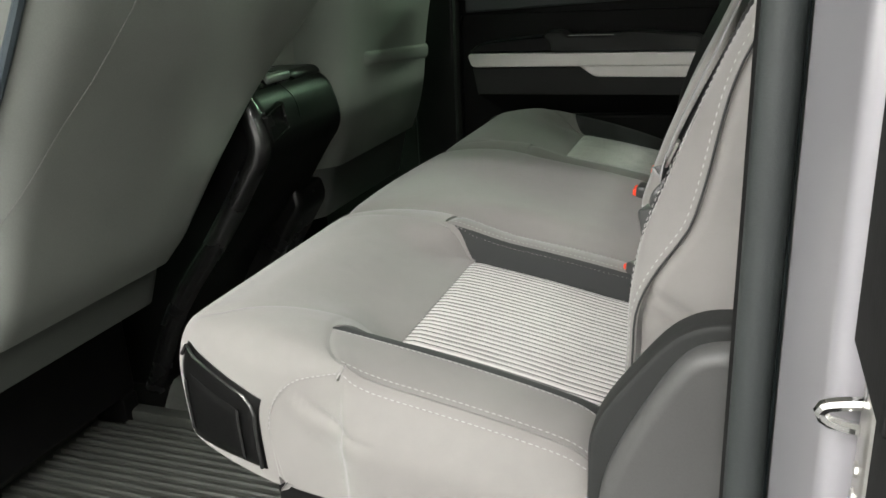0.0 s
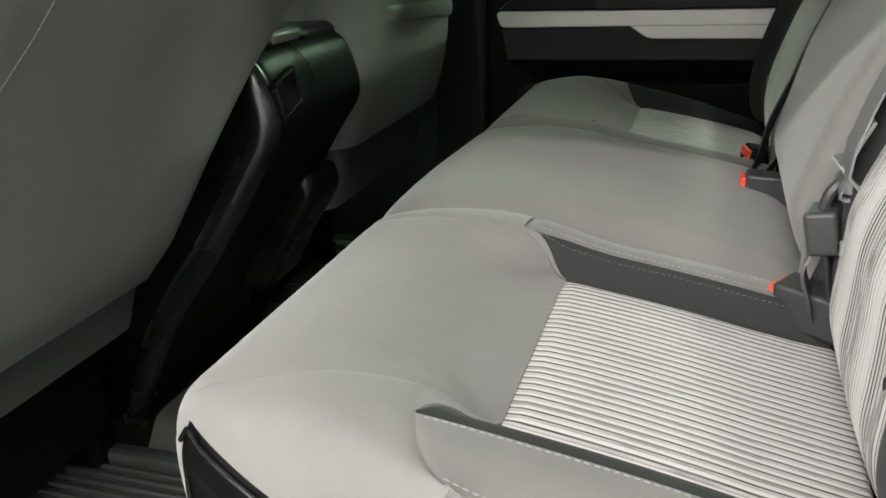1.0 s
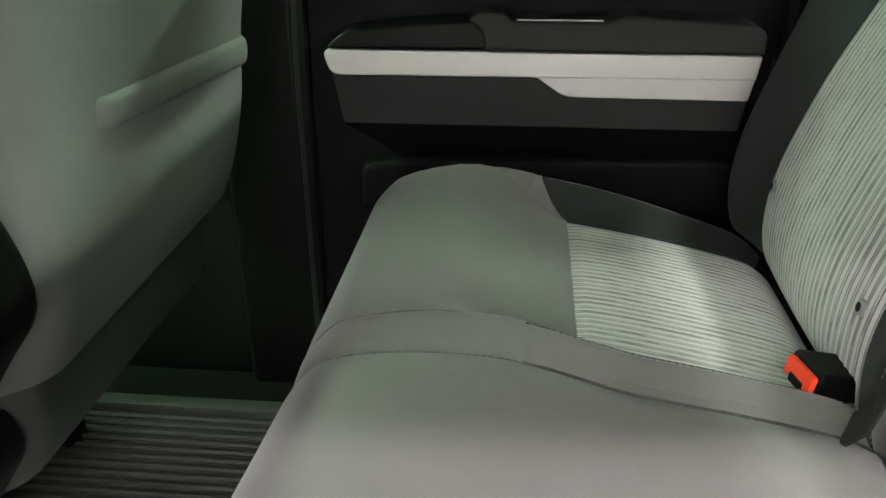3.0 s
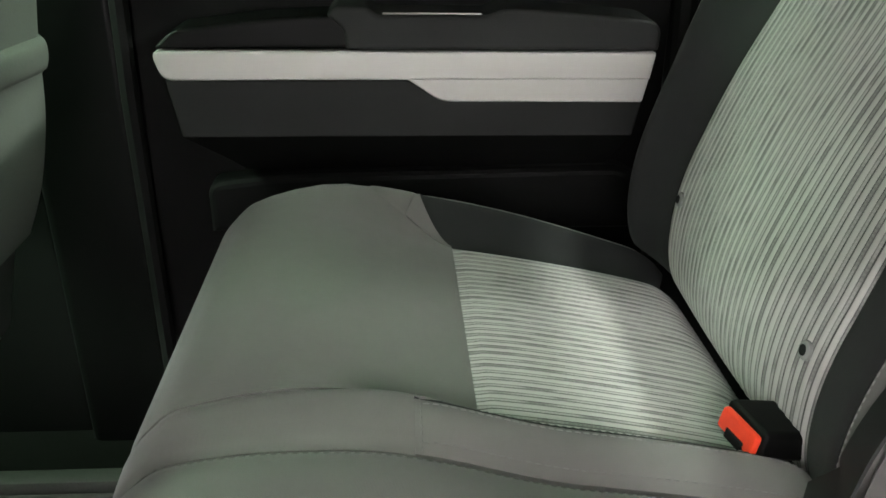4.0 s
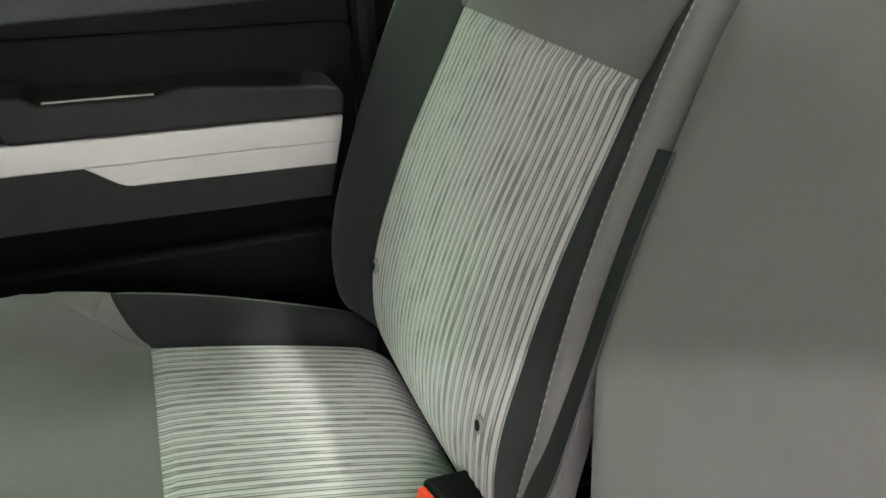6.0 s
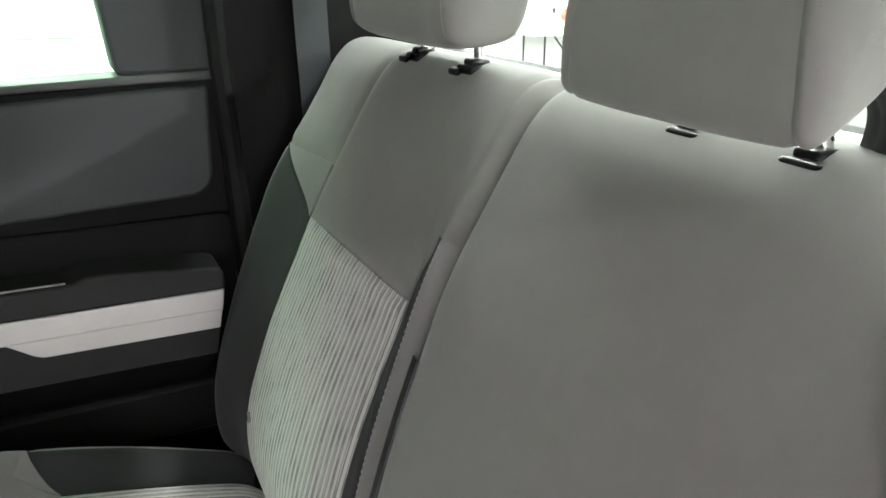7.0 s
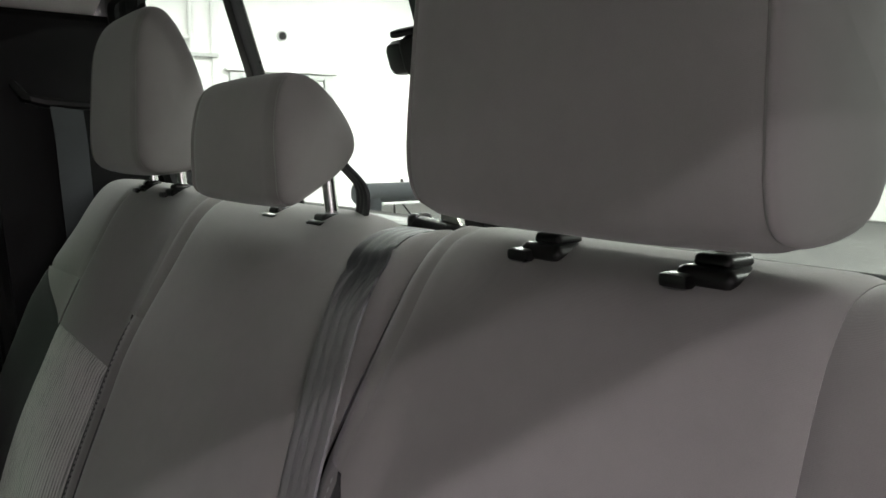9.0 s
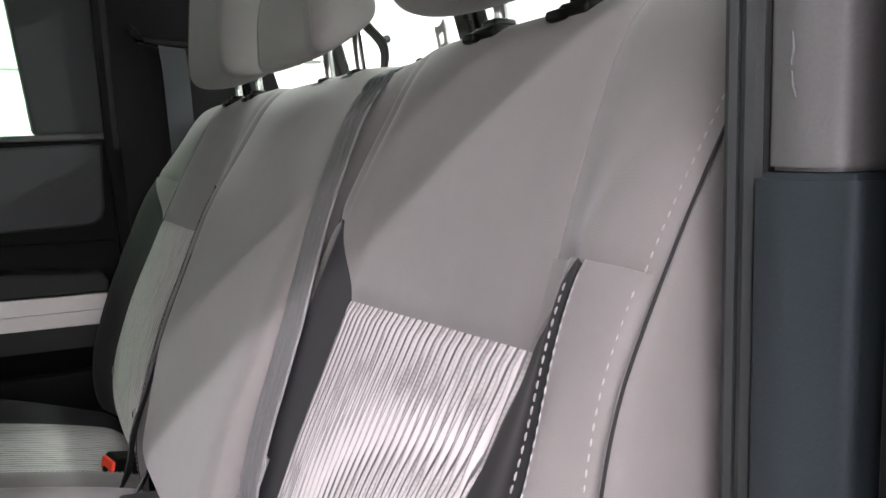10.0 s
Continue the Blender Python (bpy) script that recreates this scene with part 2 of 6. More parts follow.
WEBSHADED = shaded_webbing("belt_webbing_shaded", (0.155, 0.153, 0.155), (0.012, 0.013, 0.015))
CLEAR = glass_like("clear_glass", (0.83, 0.89, 0.84))
TINTED = glass_like("tinted_glass", (0.64, 0.80, 0.67))
WALLPAINT = grainy("white_wall_paint", (0.82, 0.815, 0.80), 0.6, vary=0.03, coarse=0.6, fine=60, relief=0.08, depth=0.001)
DOORPAINT = grainy("white_door_paint", (0.74, 0.74, 0.72), 0.5, vary=0.03, coarse=1.0, fine=80, relief=0.05)
GREYPAINT = grainy("pale_grey_paint", (0.5, 0.51, 0.5), 0.5, vary=0.05, relief=0.05)
CONCRETE = speckled("sealed_concrete", (0.066, 0.065, 0.064), (0.20, 0.20, 0.197))
LINEPAINT = grainy("floor_line_paint", (0.20, 0.196, 0.19), 0.5, vary=0.15, coarse=5, relief=0.1)
LAMPFACE = lamp_face("lamp_diffuser", (1.0, 0.97, 0.93), 6.0)
WHITEPL = grainy("white_plastic", (0.75, 0.75, 0.73), 0.45, vary=0.04, relief=0)
PAPER = grainy("printed_paper", (0.30, 0.262, 0.252), 0.6, vary=0.04, relief=0)
PAPERYEL = grainy("yellowed_paper", (0.27, 0.222, 0.150), 0.6, vary=0.08, relief=0)
FRAMEBROWN = grainy("dark_brown_frame", (0.06, 0.052, 0.05), 0.5, relief=0.1)
INK = grainy("ink", (0.12, 0.10, 0.09), 0.7, relief=0)
LEAFGREEN = grainy("dull_green_cloth", (0.13, 0.17, 0.11), 0.8, vary=0.3, coarse=30, relief=0.3)
YELLOW = grainy("pale_yellow_plastic", (0.70, 0.66, 0.30), 0.5, relief=0)


# ---- mesh helpers ----
def link_mesh(name, mesh, material, parent=None, label=""):
    ob = new(name, mesh)
    mesh.materials.append(material)
    if parent is not None:
        ob.parent = parent
    if label:
        ob["label"] = label
    return ob


def part(name, bm, material, parent=None, label="", smooth=True):
    bmesh.ops.recalc_face_normals(bm, faces=bm.faces[:])
    mesh = bpy.data.meshes.new(name)
    bm.to_mesh(mesh)
    bm.free()
    if smooth:
        for p in mesh.polygons:
            p.use_smooth = True
        mesh.set_sharp_from_angle(angle=radians(38))
    ob = link_mesh(name, mesh, material, parent, label)
    if smooth:
        ob.modifiers.new("even_normals", "WEIGHTED_NORMAL").keep_sharp = True
    return ob


def thing(name, label, category, at=(0, 0, 0), group="", kind=""):
    e = new(name)
    e.location = at
    e.empty_display_size = 0.05
    bpy.context.view_layer.update()
    return tagged(e, label, category, group, kind)


def keep_world(ob, parent):
    """Parents ob, whose mesh is in world metres, under an Empty that stands elsewhere."""
    ob.parent = parent
    top = parent
    off = Vector((0, 0, 0))
    while top is not None:
        off += top.location
        top = top.parent
    ob.location = -off
    return ob


def wpart(name, bm, material, parent, label="", smooth=True):
    ob = part(name, bm, material, None, label, smooth)
    return keep_world(ob, parent)


def rbox(lo, hi, r=0.006, seg=2, bm=None, m=None):
    """A box between two corners with rounded edges."""
    own = bmesh.new()
    bmesh.ops.create_cube(own, size=1)
    lo, hi = Vector(lo), Vector(hi)
    for v in own.verts:
        v.co = Vector((lo[i] + (v.co[i] + 0.5) * (hi[i] - lo[i]) for i in range(3)))
    if r > 0:
        bmesh.ops.bevel(own, geom=own.edges[:], offset=min(r, 0.49 * min(abs(hi[i] - lo[i]) for i in range(3))), segments=seg, profile=0.5, affect="EDGES")
    if m is not None:
        own.transform(m)
    if bm is None:
        return own
    tmp = bpy.data.meshes.new("tmp")
    own.to_mesh(tmp)
    own.free()
    bm.from_mesh(tmp)
    bpy.data.meshes.remove(tmp)
    return bm


def tube(points, r, seg=10, bm=None, caps=True):
    """A round bar along a list of points."""
    bm = bm or bmesh.new()
    pts = [Vector(p) for p in points]
    rings = []
    side = None
    for i, p in enumerate(pts):
        d = (pts[min(i + 1, len(pts) - 1)] - pts[max(i - 1, 0)]).normalized()
        if side is None:
            side = d.orthogonal().normalized()
        side = (side - d * side.dot(d)).normalized()
        up = d.cross(side)
        rr = r[i] if isinstance(r, (list, tuple)) else r
        rings.append([bm.verts.new(p + rr * (math.cos(a) * side + math.sin(a) * up)) for a in (2 * math.pi * k / seg for k in range(seg))])
    for a, b in zip(rings, rings[1:]):
        for k in range(seg):
            bm.faces.new((a[k], a[(k + 1) % seg], b[(k + 1) % seg], b[k]))
    if caps:
        bm.faces.new(rings[0][::-1])
        bm.faces.new(rings[-1])
    return bm


def sheet(name, fn, nu, nv, material, parent, label="", thick=0.014, sink=0.004, wide=0.007, sides="uUvV", flip=False, span=0.0):
    """A padded panel: fn(u, v) for u and v from 0 to 1; its rim dips into the seam and turns under by its thickness."""
    P = np.array([[fn(i / nu, j / nv) for j in range(nv + 1)] for i in range(nu + 1)], float)
    du = np.gradient(P, axis=0)
    dv = np.gradient(P, axis=1)
    N = np.cross(du, dv)
    N /= np.linalg.norm(N, axis=2, keepdims=True) + 1e-12
    if flip:
        N = -N
    lu = np.concatenate([np.zeros((1, nv + 1)), np.cumsum(np.linalg.norm(np.diff(P, axis=0), axis=2), axis=0)])
    lv = np.concatenate([np.zeros((nu + 1, 1)), np.cumsum(np.linalg.norm(np.diff(P, axis=1), axis=2), axis=1)], axis=1)
    dip = np.zeros((nu + 1, nv + 1))
    for key, d in (("u", lu), ("U", lu[-1:] - lu), ("v", lv), ("V", lv[:, -1:] - lv)):
        if key in sides:
            dip = np.maximum(dip, np.exp(-((d / wide) ** 2)))
    top = P - N * (sink * dip)[..., None]
    verts = [tuple(p) for p in top.reshape(-1, 3)]
    idx = lambda i, j: i * (nv + 1) + j
    faces = [(idx(i, j), idx(i + 1, j), idx(i + 1, j + 1), idx(i, j + 1)) for i in range(nu) for j in range(nv)]
    rim = [(i, 0) for i in range(nu)] + [(nu, j) for j in range(nv)] + [(i, nv) for i in range(nu, 0, -1)] + [(0, j) for j in range(nv, 0, -1)]
    first = len(verts)
    for i, j in rim:
        verts.append(tuple(top[i, j] - N[i, j] * thick))
    n = len(rim)
    for k in range(n):
        a, b = idx(*rim[k]), idx(*rim[(k + 1) % n])
        faces.append((b, a, first + k, first + (k + 1) % n))
    if flip:
        faces = [f[::-1] for f in faces]
    mesh = bpy.data.meshes.new(name)
    mesh.from_pydata(verts, [], faces)
    uv = mesh.uv_layers.new(name="UVMap")
    if span:
        lv = np.tile(np.linspace(0.0, span, nv + 1), (nu + 1, 1))
    flat = np.stack([lv, lu], -1).reshape(-1, 2)
    loops = np.zeros(len(mesh.loops), int)
    mesh.loops.foreach_get("vertex_index", loops)
    rimuv = np.array([flat[idx(*ij)] for ij in rim])
    alluv = np.concatenate([flat, rimuv])
    uv.data.foreach_set("uv", alluv[loops].ravel())
    mesh.polygons.foreach_set("use_smooth", [True] * len(mesh.polygons))
    mesh.update()
    mesh.set_sharp_from_angle(angle=radians(50))
    return keep_world(link_mesh(name, mesh, material, None, label), parent)


def lerp(a, b, t):
    return a + (b - a) * t


def smooth01(a, b, x):
    t = min(1.0, max(0.0, (x - a) / (b - a)))
    return t * t * (3 - 2 * t)


def spline(points, n):
    """n + 1 points along a smooth line through the given ones, evenly spaced."""
    pts = [Vector(p) for p in points]
    ext = [2 * pts[0] - pts[1]] + pts + [2 * pts[-1] - pts[-2]]
    fine = []
    for k in range(1, len(ext) - 2):
        for i in range(12):
            t = i / 12
            a, b, c, d = ext[k - 1 : k + 3]
            fine.append(0.5 * (2 * b + (c - a) * t + (2 * a - 5 * b + 4 * c - d) * t * t + (3 * b - 3 * c + d - a) * t**3))
    fine.append(pts[-1])
    lens = np.concatenate([[0], np.cumsum([(q - p).length for p, q in zip(fine, fine[1:])])])
    arr = np.array([tuple(p) for p in fine])
    s = np.linspace(0, lens[-1], n + 1)
    return [Vector([float(np.interp(v, lens, arr[:, i])) for i in range(arr.shape[1])]) for v in s]


def stitches(name, points, material, parent, length=0.0040, gap=0.0062, r=0.0006, lift=0.0005):
    """A row of threads along a line of (place, normal) pairs."""
    P = [Vector(p) for p, _ in points]
    N = [Vector(n) for _, n in points]
    lens = np.concatenate([[0], np.cumsum([(q - p).length for p, q in zip(P, P[1:])])])
    A, B = np.array([tuple(p) for p in P]), np.array([tuple(n) for n in N])
    verts, faces = [], []
    s = 0.0
    while s + length < lens[-1]:
        ends = []
        for v in (s, s + length * 0.5, s + length):
            p = Vector([float(np.interp(v, lens, A[:, i])) for i in range(3)])
            n = Vector([float(np.interp(v, lens, B[:, i])) for i in range(3)]).normalized()
            ends.append((p, n))
        d = (ends[2][0] - ends[0][0]).normalized()
        base = len(verts)
        for k, (p, n) in enumerate(ends):
            w = d.cross(n).normalized()
            rr = r if k == 1 else r * 0.55
            up = lift + (r if k == 1 else 0)
            for a, c in ((-1, 0), (0, 1), (1, 0)):
                verts.append(tuple(p + w * a * rr + n * (up * c + (lift * 0.2))))
        for k in range(2):
            for j in range(2):
                q = base + 3 * k + j
                faces.append((q, q + 1, q + 4, q + 3))
        s += gap
    mesh = bpy.data.meshes.new(name)
    mesh.from_pydata(verts, [], faces)
    mesh.polygons.foreach_set("use_smooth", [True] * len(mesh.polygons))
    return keep_world(link_mesh(name, mesh, material, None, ""), parent)


# ---- the workshop round the truck ----
def slab(name, lo, hi, material, label, category="wall", r=0.0):
    return tagged(part(name, rbox(lo, hi, r), material, None, "", smooth=False), label, category, "", "structure")


X0, X1, Y0, Y1 = -9.0, 15.5, -8.0, 9.4
slab("ground", (X0 - 0.3, Y0 - 0.3, GROUND - 0.2), (X1 + 0.3, Y1 + 0.3, GROUND), CONCRETE, "speckled grey sealed concrete workshop floor", "floor")
slab("wall_east", (X0 - 0.3, Y1, GROUND), (X1 + 0.3, Y1 + 0.2, CEIL), WALLPAINT, "plain white painted workshop wall")
slab("wall_west", (X0 - 0.3, Y0 - 0.2, GROUND), (X1 + 0.3, Y0, CEIL), WALLPAINT, "plain white painted workshop wall")
slab("wall_south", (X1, Y0, GROUND), (X1 + 0.2, Y1, CEIL), WALLPAINT, "plain white painted workshop wall")
slab("wall_north", (X0 - 0.2, Y0, GROUND), (X0, Y1, CEIL), WALLPAINT, "plain white painted workshop wall")
slab("ceiling", (X0 - 0.3, Y0 - 0.3, CEIL), (X1 + 0.3, Y1 + 0.3, CEIL + 0.15), WALLPAINT, "white painted workshop ceiling", "ceiling")
slab("baseboard", (1.9, Y1 - 0.05, GROUND), (X1, Y1, GROUND + 0.11), GREYPAINT, "pale grey skirting along the workshop wall", "baseboard", 0.008)
# Unseen housings with glowing faces, one for each lamp put in.
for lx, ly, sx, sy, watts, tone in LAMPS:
    t = thing("unseen_ceiling_light", "unseen long white ceiling strip light, put in to light the workshop", "ceiling light", (lx, ly, CEIL), "workshop ceiling lights")
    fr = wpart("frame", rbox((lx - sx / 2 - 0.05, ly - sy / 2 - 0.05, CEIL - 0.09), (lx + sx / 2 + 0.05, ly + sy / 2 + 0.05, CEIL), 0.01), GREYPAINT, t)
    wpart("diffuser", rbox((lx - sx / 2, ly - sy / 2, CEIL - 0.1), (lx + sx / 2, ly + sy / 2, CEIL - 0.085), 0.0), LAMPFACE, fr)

# painted lines and joints on the workshop floor
slab("floor_line", (5.0, 7.78, GROUND), (X1, 7.96, GROUND + 0.004), LINEPAINT, "worn pale line painted on concrete floor", "floor line")
slab("floor_line", (6.2, 8.55, GROUND), (X1, 8.75, GROUND + 0.004), LINEPAINT, "worn pale line painted on concrete floor", "floor line")
slab("floor_line", (6.72, 3.2, GROUND), (7.02, 7.76, GROUND + 0.004), LINEPAINT, "worn pale line painted on concrete floor", "floor line")
slab("floor_joint", (6.66, 3.2, GROUND), (6.70, 8.4, GROUND + 0.003), RUBBER, "dark filled joint in the concrete floor", "floor joint")

# single workshop door in the east wall
door = thing("door_1", "closed white flush workshop door with a closer", "door", (4.64, Y1, GROUND), "", "structure")
wpart("door_leaf", rbox((4.06, Y1 - 0.035, GROUND + 0.01), (5.22, Y1 + 0.01, 1.78), 0.004), DOORPAINT, door)
bm = rbox((3.92, Y1 - 0.06, GROUND), (4.05, Y1 + 0.01, 1.86), 0.006)
rbox((5.23, Y1 - 0.06, GROUND), (5.36, Y1 + 0.01, 1.86), 0.006, bm=bm)
rbox((4.05, Y1 - 0.06, 1.79), (5.23, Y1 + 0.01, 1.86), 0.006, bm=bm)
wpart("door_frame", bm, GREYPAINT, door)
wpart("drip_cap", rbox((3.86, Y1 - 0.10, 1.87), (5.42, Y1, 1.90), 0.006), DOORPAINT, door)
closer = wpart("door_closer", rbox((4.72, Y1 - 0.11, 1.66), (5.10, Y1 - 0.04, 1.74), 0.015), GREYPAINT, door)
wpart("closer_arm", tube([(4.76, Y1 - 0.09, 1.75), (4.95, Y1 - 0.14, 1.78), (5.12, Y1 - 0.07, 1.80)], 0.012, 6), GREYPAINT, closer)

# sectional overhead door further forward in the same wall
over = thing("overhead_door", "closed white sectional overhead door with horizontal seams", "overhead door", (-2.2, Y1, GROUND), "", "structure")
zz = GROUND + 0.02
while zz < 2.9:
    wpart("section", rbox((-5.4, Y1 - 0.06, zz), (1.2, Y1 - 0.005, zz + 0.76), 0.012), DOORPAINT, over)
    zz += 0.79
bm = rbox((1.22, Y1 - 0.12, GROUND), (1.36, Y1, 3.2), 0.01)
rbox((-5.6, Y1 - 0.12, GROUND), (-5.42, Y1, 3.2), 0.01, bm=bm)
wpart("track", bm, GREYPAINT, over)

# a second overhead door in the end wall
over = thing("overhead_door", "closed white sectional overhead door in the end wall", "overhead door", (X1, 5.6, GROUND), "", "structure")
zz = GROUND + 0.02
while zz < 2.9:
    wpart("section", rbox((X1 - 0.06, 2.8, zz), (X1 - 0.005, 8.4, zz + 0.57), 0.02), DOORPAINT, over)
    zz += 0.60
for yy in (2.66, 8.42):
    wpart("track", rbox((X1 - 0.12, yy, GROUND), (X1, yy + 0.12, 3.2), 0.01), GREYPAINT, over)

# wall fittings beside the workshop door
pipe = thing("wall_pipe", "pair of thin pale pipes clipped up the white wall", "pipe", (3.5, Y1, GROUND))
wpart("riser", tube([(3.45, Y1 - 0.04, GROUND), (3.45, Y1 - 0.04, CEIL)], 0.03, 8), WHITEPL, pipe)
wpart("riser", tube([(3.72, Y1 - 0.03, GROUND), (3.72, Y1 - 0.03, CEIL)], 0.018, 8), WHITEPL, pipe)
wpart("clip", rbox((3.38, Y1 - 0.08, 2.02), (3.78, Y1, 2.07), 0.006), GREYPAINT, pipe)
wpart("cross_pipe", tube([(2.4, Y1 - 0.04, 2.24), (3.45, Y1 - 0.04, 2.24)], 0.022, 8), WHITEPL, pipe)
wpart("cross_pipe", tube([(2.4, Y1 - 0.04, 2.06), (3.45, Y1 - 0.04, 2.06)], 0.022, 8), WHITEPL, pipe)
dot = thing("wall_button", "small round dark button on the white wall", "button", (4.65, Y1, 2.34))
wpart("plate", tube([(4.65, Y1 - 0.03, 2.34), (4.65, Y1, 2.34)], 0.07, 16), GREYPAINT, dot)
wpart("cap", tube([(4.65, Y1 - 0.05, 2.34), (4.65, Y1 - 0.03, 2.34)], 0.05, 16), BLACKPL, dot)

# folding table with clutter against the wall
TT = 0.17
table = thing("folding_table", "grey folding table with thin black steel legs", "table", (7.2, 9.1, GROUND))
wpart("tabletop", rbox((5.75, 8.72, TT - 0.035), (8.34, 9.36, TT), 0.008), GREYPAINT, table)
for lx in (5.95, 8.28):
    for ly in (8.78, 9.3):
        wpart("leg", tube([(lx, ly, TT - 0.03), (lx, ly, GROUND)], 0.014, 6), BLACKPL, table)
for a, b in ((7.35, 7.85), (7.85, 7.35), (6.1, 6.6), (8.24, 7.9)):
    wpart("brace", tube([(a, 8.8, TT - 0.04), (b, 8.85, GROUND + 0.12)], 0.011, 6), BLACKPL, table)
rack = thing("side_rail", "low dark upstand at the end of the table", "upstand", (8.33, 9.1, TT))
wpart("upstand", rbox((8.22, 8.74, TT), (8.33, 9.34, TT + 0.13), 0.01), GREYPAINT, rack)

screen = thing("framed_notice", "dark framed printed notice leaning on the table", "notice", (7.13, 9.2, TT))
tilt = pose(7.13, 9.19, TT, -8, 0, 0)


def tilted(lo, hi, r=0.004):
    return rbox(lo, hi, r, m=tilt)


bm = tilted((-0.42, -0.02, 0.17), (-0.385, 0.02, 0.92))
rbox((0.385, -0.02, 0.17), (0.42, 0.02, 0.92), 0.004, bm=bm, m=tilt)
rbox((-0.39, -0.02, 0.17), (0.39, 0.02, 0.205), 0.004, bm=bm, m=tilt)
rbox((-0.39, -0.02, 0.885), (0.39, 0.02, 0.92), 0.004, bm=bm, m=tilt)
wpart("frame", bm, FRAMEBROWN, screen)
page = wpart("sheet", tilted((-0.386, -0.006, 0.2), (0.386, 0.012, 0.886), 0), PAPER, screen)
wpart("pasted_page", tilted((-0.17, -0.010, 0.22), (0.19, -0.006, 0.72), 0), PAPERYEL, screen)
for a, b, z0, z1 in ((-0.09, 0.07, 0.795, 0.83), (-0.22, 0.16, 0.755, 0.763), (-0.22, 0.10, 0.735, 0.743), (-0.20, -0.15, 0.32, 0.355), (-0.20, -0.15, 0.48, 0.515)):
    wpart("print_bar", tilted((a, -0.0135, z0), (b, -0.006, z1), 0), INK, page, "dark printed bar")
wpart("stand", rbox((6.80, 9.02, TT), (7.5, 9.32, TT + 0.17), 0.02), BLACKPL, screen, "black rest behind the clutter")

cup = thing("pen_cup", "dark grey square pen cup", "cup", (7.38, 8.9, TT))
bm = rbox((7.30, 8.84, TT), (7.46, 9.0, TT + 0.36), 0.01)
wpart("cup", bm, PILLARTRIM, cup)


def basket(x, y, z, w, d, h):
    b = thing("plastic_basket", "white plastic basket with rows of holes", "basket", (x, y, z), "baskets on the table")
    wpart("basket", rbox((x - w / 2, y - d / 2, z), (x + w / 2, y + d / 2, z + h), 0.015), WHITEPL, b)
    bm = bmesh.new()
    for i in range(6):
        for j in range(3):
            cx = x - w / 2 + (i + 0.7) * w / 6.4
            cz = z + 0.05 + j * (h - 0.08) / 3
            tube([(cx, y - d / 2 - 0.003, cz), (cx, y - d / 2 + 0.004, cz)], 0.014, 6, bm)
    tagged(wpart("holes", bm, INK, b, "rows of dark holes"), kind="stuff")
    return b


basket(7.95, 9.0, TT, 0.56, 0.4, 0.24)
basket(7.70, 9.1, TT + 0.245, 0.22, 0.3, 0.25)
roll = thing("red_can", "red spray can lying tilted on a rag", "can", (6.42, 8.95, TT + 0.1))
wpart("can", tube([(6.30, 8.93, TT + 0.18), (6.33, 8.93, TT + 0.19), (6.60, 8.97, TT + 0.31), (6.63, 8.97, TT + 0.32)], [0.05, 0.075, 0.075, 0.05], 12), RED, roll)
for bx, bh, mat in ((6.68, 0.36, BLACKPL), (6.80, 0.38, BLACKPL), (6.99, 0.30, DARKTRIM), (7.56, 0.34, BLACKPL), (6.20, 0.30, WHITEPL)):
    bt = thing("bottle", "small dark bottle with a narrow cap" if mat is not WHITEPL else "small white plastic bottle on the table", "bottle", (bx, 8.98, TT), "bottles on the table")
    wpart("body", tube([(bx, 8.98, TT), (bx, 8.98, TT + bh * 0.6), (bx, 8.98, TT + bh * 0.75)], [0.045, 0.045, 0.02], 10), mat, bt)
    wpart("cap", tube([(bx, 8.98, TT + bh * 0.74), (bx, 8.98, TT + bh)], 0.022, 8), BLACKPL, bt)


def crumple(name, label, cx, cy, z, r, h, mat, seed):
    t = thing(name, label, "rag", (cx, cy, z))
    bm = bmesh.new()
    bmesh.ops.create_icosphere(bm, subdivisions=3, radius=1)
    for v in bm.verts:
        n = noise.noise(v.co * 2.2 + Vector((seed, 0, 0)))
        v.co = Vector((cx + v.co.x * r * (1 + 0.5 * n), cy + v.co.y * r * 0.7 * (1 + 0.5 * n), z + max(0, v.co.z * 0.9 + 0.1 + 0.5 * n) * h))
    wpart("cloth", bm, mat, t)


crumple("green_rag", "crumpled dull green rag on the table", 6.9, 8.86, TT, 0.22, 0.2, LEAFGREEN, 1.0)
crumple("yellow_cloth", "small pale yellow cloth on the table", 7.52, 8.80, TT, 0.11, 0.1, YELLOW, 4.0)

# rail beyond the rear window
rail = thing("bed_side_rail", "dark painted round side rail on two posts behind the cab", "rail", (1.7, 0.82, GROUND))
wpart("bar", tube([(0.95, 0.82, 0.861), (2.2, 0.82, 0.861)], 0.0215, 14), PILLARTRIM, rail)
for px in (0.99, 2.15):
    wpart("post", tube([(px, 0.82, 0.85), (px, 0.82, GROUND)], 0.02, 10), PILLARTRIM, rail)
    wpart("foot", rbox((px - 0.07, 0.75, GROUND), (px + 0.07, 0.89, GROUND + 0.012), 0.003), PILLARTRIM, rail)

# ---- the cab ----
slab("cab_floor", (-1.75, -0.86, -0.05), (0.64, 0.88, -0.004), CARPET, "black carpeted truck cab floor", "floor", 0.004)


def roof_fn(u, v):
    y = -0.86 + 1.74 * v
    x = -1.06 + 1.51 * u
    q = abs(y - 0.01) / 0.86
    z = 1.285 - 0.11 * q**3.2 - 0.03 * max(0.0, (x - 0.2) / 0.4) ** 2 
    return (x, y, z)


